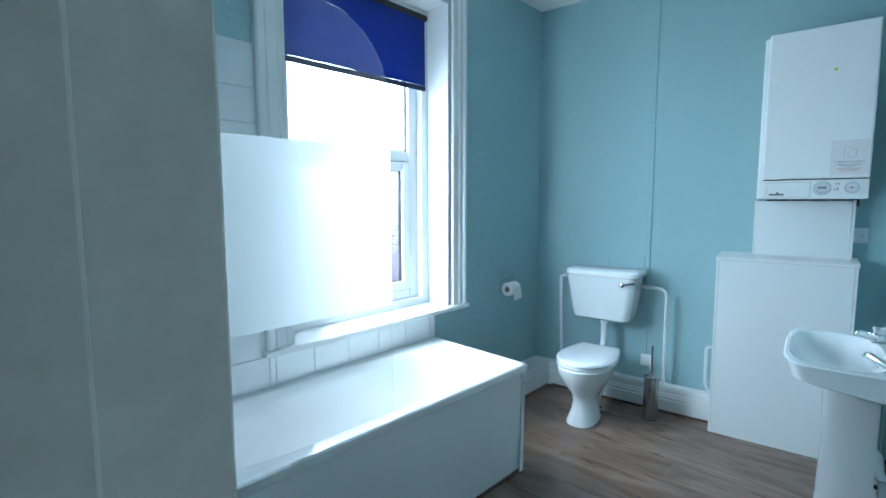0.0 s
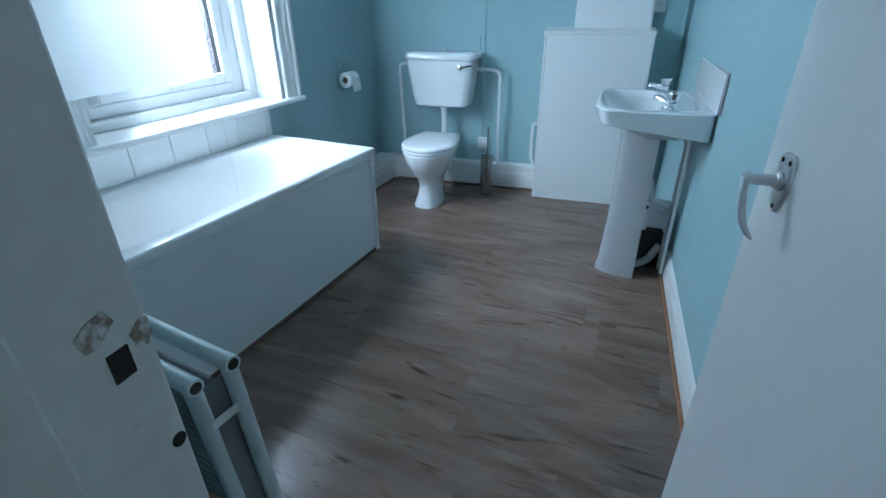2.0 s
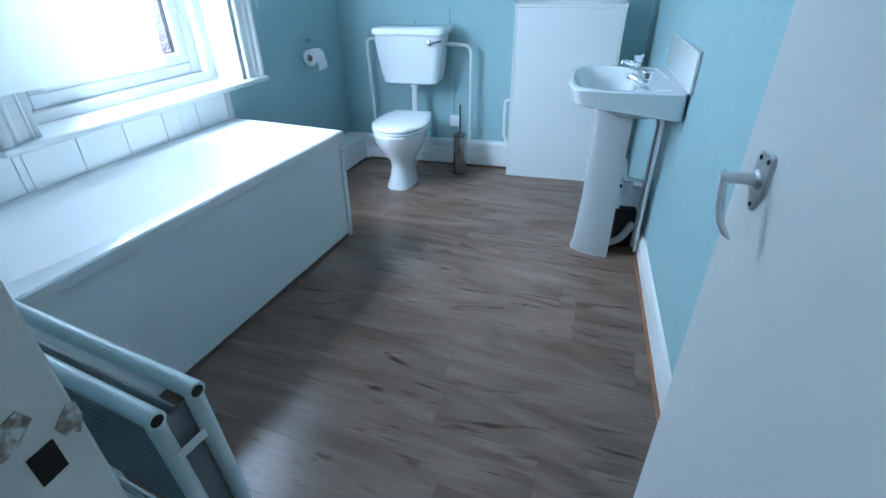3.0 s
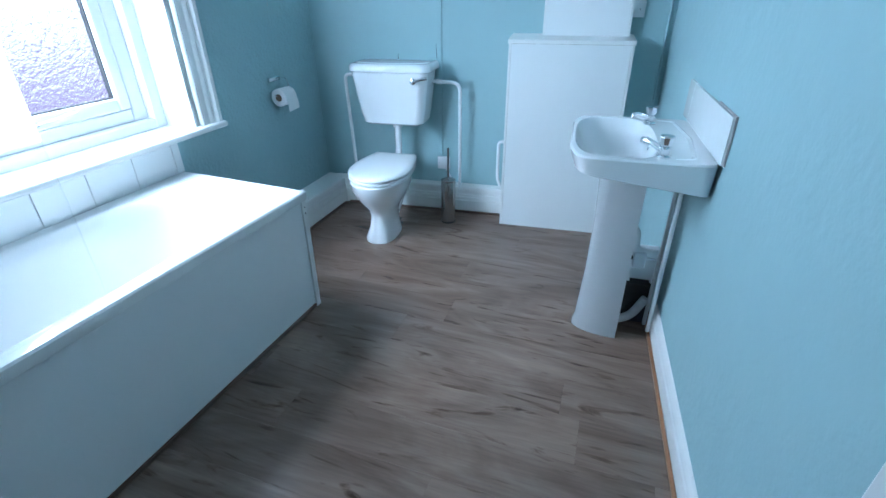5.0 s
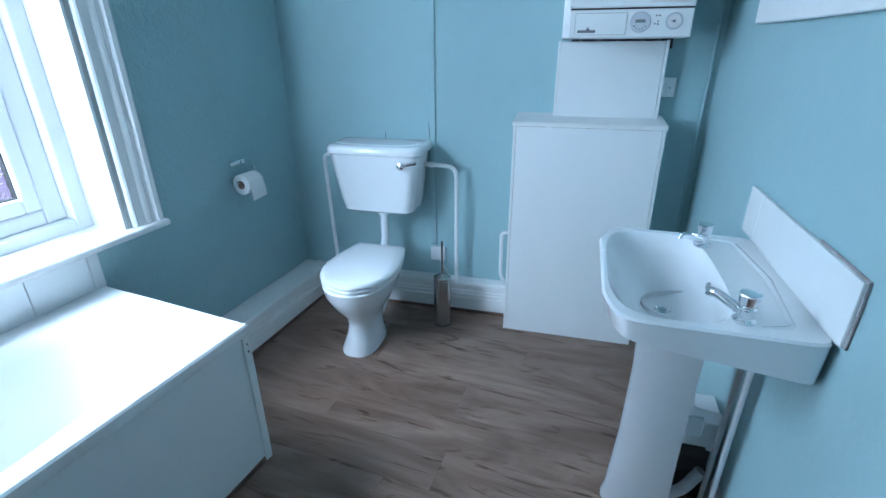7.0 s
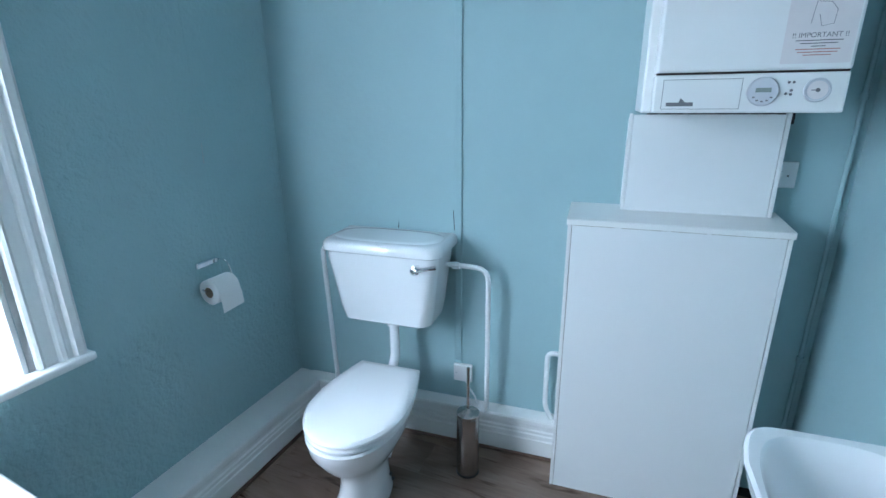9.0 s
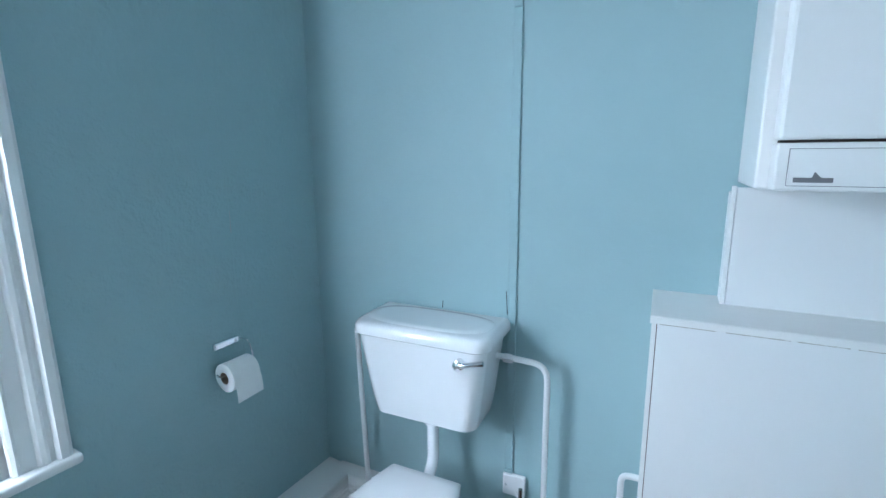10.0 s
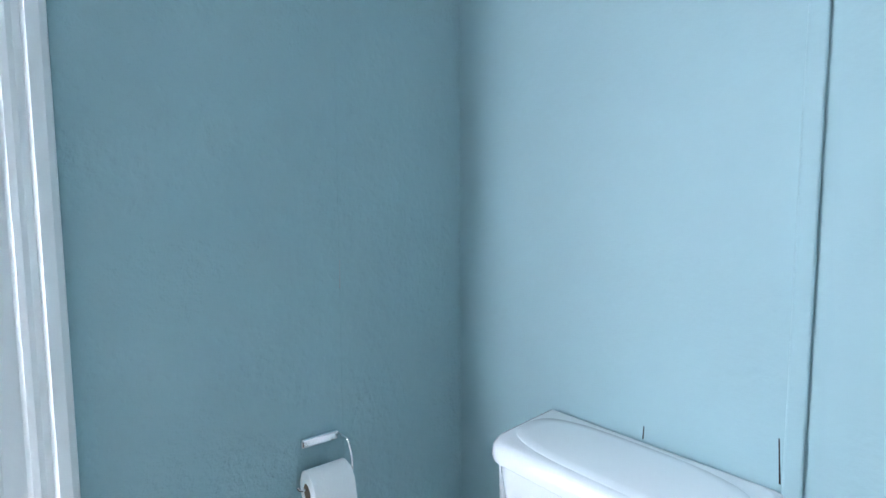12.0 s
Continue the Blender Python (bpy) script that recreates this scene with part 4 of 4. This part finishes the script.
def bring(front, half, z, inx=0.0, bow=0.045, zf=None, p=13.0, n=96):
    """A basin ring: straight back at x = -inx, bowed front at x = -front; zf: height at the front."""
    ring = []
    for k in range(n):
        t = 2 * math.pi * (k + 0.5) / n
        ca, sa = math.cos(t), math.sin(t)
        x = -(front + inx) / 2 + (front - inx) / 2 * math.copysign(abs(ca) ** (2 / p), ca)
        y = half * math.copysign(abs(sa) ** (2 / p), sa)
        w = max(0.0, (-x - inx) / (front - inx))
        x -= bow * (1 - (y / half) ** 2) * w ** 2
        y *= 1 - 0.02 * w ** 3
        ring.append((x, y, z if zf is None else z + (zf - z) * w))
    return ring


def bowl(x0, x1, half, z, power, n=96):
    return [(x, y, z) for x, y, _ in oval((x0 + x1) / 2, 0, (x1 - x0) / 2, half, z, n, power)]


rings = [bring(0.23, 0.12, 0.735, 0.1, 0.03), bring(0.35, 0.2, 0.765, 0.05, 0.04, 0.785, 4), bring(0.41, 0.285, 0.768, 0.003, 0.04, 0.815), bring(0.418, 0.296, 0.773, 0.002, 0.042, 0.822), bring(0.43, 0.304, 0.868, 0.002), bring(0.433, 0.306, 0.878, 0.002), bring(0.427, 0.301, RIMZ, 0.004),
         bowl(-0.448, -0.16, 0.28, RIMZ, 3.4), bowl(-0.442, -0.166, 0.273, RIMZ - 0.007, 3.3), bowl(-0.424, -0.175, 0.25, RIMZ - 0.045, 3.0), bowl(-0.392, -0.186, 0.21, RIMZ - 0.085, 2.8), bowl(-0.36, -0.2, 0.155, RIMZ - 0.111, 2.4), bowl(-0.33, -0.23, 0.085, RIMZ - 0.125, 2.2), bowl(-0.305, -0.255, 0.025, RIMZ - 0.13, 2)]
part("bowl", loft(rings), CERAMIC, basin, smooth=True)
part("tap_shelf_ridge", tube([(-0.13, -0.262, RIMZ - 0.009), (-0.07, -0.25, RIMZ - 0.0075), (-0.045, 0, RIMZ - 0.0065), (-0.07, 0.25, RIMZ - 0.0075), (-0.13, 0.262, RIMZ - 0.009)], 0.011, n=8, bend=0.02), CERAMIC, basin, smooth=True)
part("plug_hole", lathe([(0.022, 0), (0.02, 0.003), (0.012, 0.001)], n=20), CHROME, basin, m=pose(-0.28, 0, RIMZ - 0.129))
part("overflow", lathe([(0.012, 0), (0.01, 0.003)], n=16), CHROME, basin, m=pose(-0.179, 0, RIMZ - 0.04, 0, -75, 0))


def pedring(xf, xb, hf, hb, z, n=20):
    """A pedestal ring, rounded in front and open towards the wall."""
    pts = []
    for k in range(n + 1):
        a = math.pi / 2 + math.pi * k / n
        pts.append((xb + (xb - xf) * math.cos(a) if math.cos(a) < 0 else xb, hb * math.sin(a), z))
    return pts


rows = []
for z, xf, h in ((0, -0.36, 0.08), (0.02, -0.36, 0.08), (0.06, -0.35, 0.085), (0.3, -0.335, 0.078), (0.55, -0.33, 0.08), (0.7, -0.335, 0.09), (0.775, -0.34, 0.1)):
    rows.append(pedring(xf, -0.17, h, h, z))
bm = loft(rows, cap=False, closed=False)
ex = bmesh.ops.solidify(bm, geom=bm.faces[:], thickness=0.012)
part("pedestal", bm, CERAMIC, basin, smooth=True)


def tap(y, turn):
    t = part("tap", lathe([(0.024, 0), (0.024, 0.005), (0.016, 0.01), (0.0155, 0.024), (0.018, 0.029), (0.018, 0.034), (0.013, 0.038)], n=20), CHROME, basin, "chrome pillar tap", m=pose(-0.165, y, RIMZ, 0, 0, turn), smooth=True)
    part("spout", tube([(0.002, 0, 0.018), (-0.03, 0, 0.03), (-0.07, 0, 0.043), (-0.08, 0, 0.041), (-0.082, 0, 0.032)], [0.0125, 0.0115, 0.0105, 0.0105, 0.0095], n=14), CHROME, t, smooth=True)
    part("tap_head", lathe([(0.011, 0.036), (0.0165, 0.039), (0.0185, 0.043), (0.0235, 0.066), (0.0225, 0.07), (0.012, 0.0715)], n=9), CHROME, t)


tap(-0.245, -38)
tap(0.2, 30)
splash = empty("splashback", E @ pose(0, BY - NORTH, 0), "plain white glazed splashback above the basin", "splashback")
part("tile", box((-0.014, -0.314, 0.889), (-0.002, 0.268, 1.034), 0.002), TILE, splash)
part("tile", box((-0.0135, 0.27, 0.889), (-0.002, 0.375, 1.035), 0.002), TILE, splash)
part("edge_sealant", tube([(-0.004, -0.317, 0.887), (-0.004, -0.3175, 0.96), (-0.004, -0.317, 1.036), (-0.004, -0.1, 1.037)], 0.0035, n=8), SEALANT, splash, "stained grey sealant bead", smooth=True)
part("sealant", box((-0.012, -0.302, 0.8845), (-0.001, 0.3, 0.889), 0.003), GROUT, basin)
wp = empty("waste_pipes", E @ pose(0, BY - NORTH, 0), "grey and white pipes under the basin", "pipe")
part("supply_tail", tube([(-0.075, -0.085, 0.79), (-0.07, -0.08, 0.755), (-0.04, -0.05, 0.72), (-0.035, -0.03, 0.03)], 0.0085, bend=0.03), PIPE, wp, smooth=True)
part("supply_tail", tube([(-0.085, -0.04, 0.78), (-0.08, -0.036, 0.75), (-0.05, -0.015, 0.71), (-0.045, 0.02, 0.03)], 0.0085, bend=0.03), BACKPIPE, wp, smooth=True)
part("trap", tube([(-0.25, 0.0, 0.74), (-0.25, 0.0, 0.52), (-0.16, 0.02, 0.5), (-0.15, 0.02, 0.4), (-0.05, 0.03, 0.38)], 0.02, bend=0.03), UPVC, wp, smooth=True)
for z in (0.7, 0.6, 0.545):
    part("trap_nut", lathe([(0.022, -0.014), (0.028, -0.012), (0.028, 0.012), (0.022, 0.014)], n=12), UPVC, wp, m=pose(-0.25, 0.0, z))
part("isolating_valve", box((-0.15, -0.01, 0.33), (-0.1, 0.03, 0.4), 0.006), PANEL_GREY, wp)
part("valve_key", box((-0.16, 0.004, 0.36), (-0.15, 0.016, 0.375), 0.002), DARK, wp)
part("elbow", tube([(-0.18, 0.02, 0.03), (-0.11, 0.02, 0.06), (-0.06, 0.03, 0.16)], 0.019, bend=0.04), BACKPIPE, wp, smooth=True)
part("waste_branch", tube([(-0.15, 0.05, 0.02), (-0.1, 0.07, 0.11), (-0.03, 0.08, 0.12)], 0.016, bend=0.04), DARK, wp, smooth=True)
part("tie_strap", box((-0.14, 0.0, 0.24), (-0.06, 0.05, 0.245), 0.001), DARK, wp)
# solid black block, stands in for the shaded, cluttered gap behind the pedestal
part("pipe_duct", box((-0.15, 0.065, 0.002), (-0.036, 0.195, 0.218), 0.003), DARK, wp, "black block for the shaded gap behind the pedestal")
part("pipe_box", box((-0.16, 0.06, 0.22), (-0.02, 0.2, 0.34), 0.004), UPVC, wp)

# ---- picture ----
pic = empty("wall_picture", E @ pose(0, 2.235 - NORTH, 1.507), "blue abstract picture in a broad white frame", "picture")
PW, PH, F = 1.2, 0.8, 0.085
part("backing", box((-0.02, -PW / 2 + 0.02, 0.02), (-0.004, PW / 2 - 0.02, PH - 0.02)), CARD, pic)
PICT = mat("blue_watercolour", (0.2, 0.34, 0.4), 0.5, spots=[(5, 0.9, (0.07, 0.14, 0.2), 0.25), (16, 0.5, (0.3, 0.42, 0.46), 0.3)])
part("print", box((-0.024, -PW / 2 + F - 0.01, F - 0.01), (-0.021, PW / 2 - F + 0.01, PH - F + 0.01)), PICT, pic, "blue painted image")
for n, a, b in (("frame_rail", (-0.035, -PW / 2, 0), (-0.003, PW / 2, F)), ("frame_rail", (-0.035, -PW / 2, PH - F), (-0.003, PW / 2, PH)), ("frame_stile", (-0.035, -PW / 2, F), (-0.003, -PW / 2 + F, PH - F)), ("frame_stile", (-0.035, PW / 2 - F, F), (-0.003, PW / 2, PH - F))):
    part(n, box(a, b, 0.004), WHITE_GLOSS, pic)

# ---- clothes airer ----
air = empty("clothes_airer", pose(1.248, 0.203, 0, 0, 0, -11), "folded pale metal clothes airer leaning by the door", "clothes airer")
for y, z, x1 in ((0.0, 0.8, 0.008), (-0.056, 0.795, -0.002)):
    part("top_rail", tube([(-0.55, y, z), (x1, y, z)], 0.0135, n=18), AIRER, air, smooth=True)
    part("rail_bore", lathe([(0.0092, 0), (0.0092, 0.0006)], n=16), HOLE, air, m=pose(x1, y, z, 0, 90, 0))
    for x in (-0.53, x1 - 0.016):
        part("leg", tube([(x, y + 0.002, z - 0.008), (x, y + 0.045, 0.0)], 0.0125, n=16), AIRER, air, smooth=True)
        part("foot", tube([(x, y + 0.0438, 0.02), (x, y + 0.045, 0.0)], 0.0145, n=14), DARK, air, "black rubber foot")
    for k in range(4):
        f = 0.45 + 0.13 * k
        part("drying_rail", tube([(-0.53, y + 0.045 * f, z * (1 - f)), (x1 - 0.016, y + 0.045 * f, z * (1 - f))], 0.004, n=8), AIRER, air, smooth=True)
# made-up inner wing whose dark grey imitates the shade between the airer's rails
wing = part("folded_wing", box((-0.034, -0.05, 0.03), (-0.03, -0.004, 0.775), 0.001), WEB, air, "added inner wing, dark grey for the shade between the rails", m=pose(0.012, 0.046, 0.0, 3.1, 0, 0))
for k in range(17):
    part("wing_rail", tube([(-0.52, -0.027, 0.42 + 0.022 * k), (-0.034, -0.027, 0.42 + 0.022 * k)], 0.0075, n=8), WEB, wing, smooth=True)
part("strut", box((-0.004, -0.052, 0.706), (-0.001, 0.012, 0.722), 0.001), WHITE_GLOSS, air, "flat white linking strut")

# ---- tiles ----
TILE_N = -1.24
tile_wall = tagged(part("tile_bed", box((0.0, BATH_S, BATH_Z - 0.02), (0.004, WIN_S - 0.119, 2.13)), GROUT, m=W), "white glazed wall tiles round the bath", "tiles", kind="structure")
# out of view: white tiles added here to bounce light onto the north wall
tile_nib = tagged(part("tile_bed", box((-0.2, 0.275, BATH_Z - 0.02), (0.497, 0.279, 2.13)), GROUT), "unseen white glazed wall tiles at the foot of the bath, added for bounce light", "tiles", kind="structure")
tile_low = tagged(part("tile_bed", box((0.0, WIN_S - 0.119, BATH_Z - 0.02), (0.004, TILE_N, 0.756)), GROUT, m=W), "row of white glazed tiles under the window board", "tiles", kind="structure")


def tile_mesh(w, h):
    bm = box((0, 0, 0), (0.006, w, h), 0.0016, 1)
    me = bpy.data.meshes.new("tile")
    bm.to_mesh(me)
    bm.free()
    me.materials.append(TILE)
    return me


TW, TH = 0.206, 0.148
full = tile_mesh(TW - 0.003, TH - 0.003)


def lay(me, y, z, parent):
    ob = new("tile", me)
    ob.parent = parent
    ob.matrix_basis = pose(0.004, y, z)


lay(tile_mesh(0.04, 0.143), TILE_N - 0.041, BATH_Z, tile_low)
y = TILE_N - 0.044
while y - TW > WIN_S - 0.119:
    y -= TW
    lay(full, y, BATH_Z + 0.0, tile_low)
rest = tile_mesh(y - (WIN_S - 0.119) - 0.003, 0.143)
lay(rest, WIN_S - 0.119, BATH_Z, tile_low)
z = BATH_Z
while z + TH < 2.135:
    y = WIN_S - 0.121
    while y - TW > BATH_S - 0.01:
        y -= TW
        lay(full, y, z, tile_wall)
    z += TH

z = BATH_Z
while z + TH < 2.135:
    for k in range(3):
        ob = new("tile", full)
        ob.parent = tile_nib
        ob.matrix_basis = pose(0.492 - 0.2 * k, 0.279, z, 0, 0, 90)
    z += TH

# ---- floor planks ----
floor = bpy.data.objects["floor"]
PL, PWD = 1.285, 0.192


def plank_mesh(length, width):
    bm = box((0, 0, -0.012), (length - 0.0004, width - 0.0004, 0), 0.0005, 1)
    me = bpy.data.meshes.new("plank")
    bm.to_mesh(me)
    bm.free()
    me.materials.append(LAMINATE)
    return me


plank_cache = {}
rng = random.Random(5)
y, row = -1.72, 0
while y < 3.45:
    x = -0.6 - rng.uniform(0, 1.2)
    while x < 2.6:
        a, b = max(x, -0.55), min(x + PL, 2.3 if y > 0 else 2.95)
        if b - a > 0.05:
            key = round(b - a, 3)
            if key not in plank_cache:
                plank_cache[key] = plank_mesh(b - a, PWD)
            ob = new("plank", plank_cache[key])
            ob.parent = floor
            ob.matrix_basis = pose(0, 0, 0, 0, 0, -5.03) @ pose(a, y, 0)
        x += PL
    y += PWD
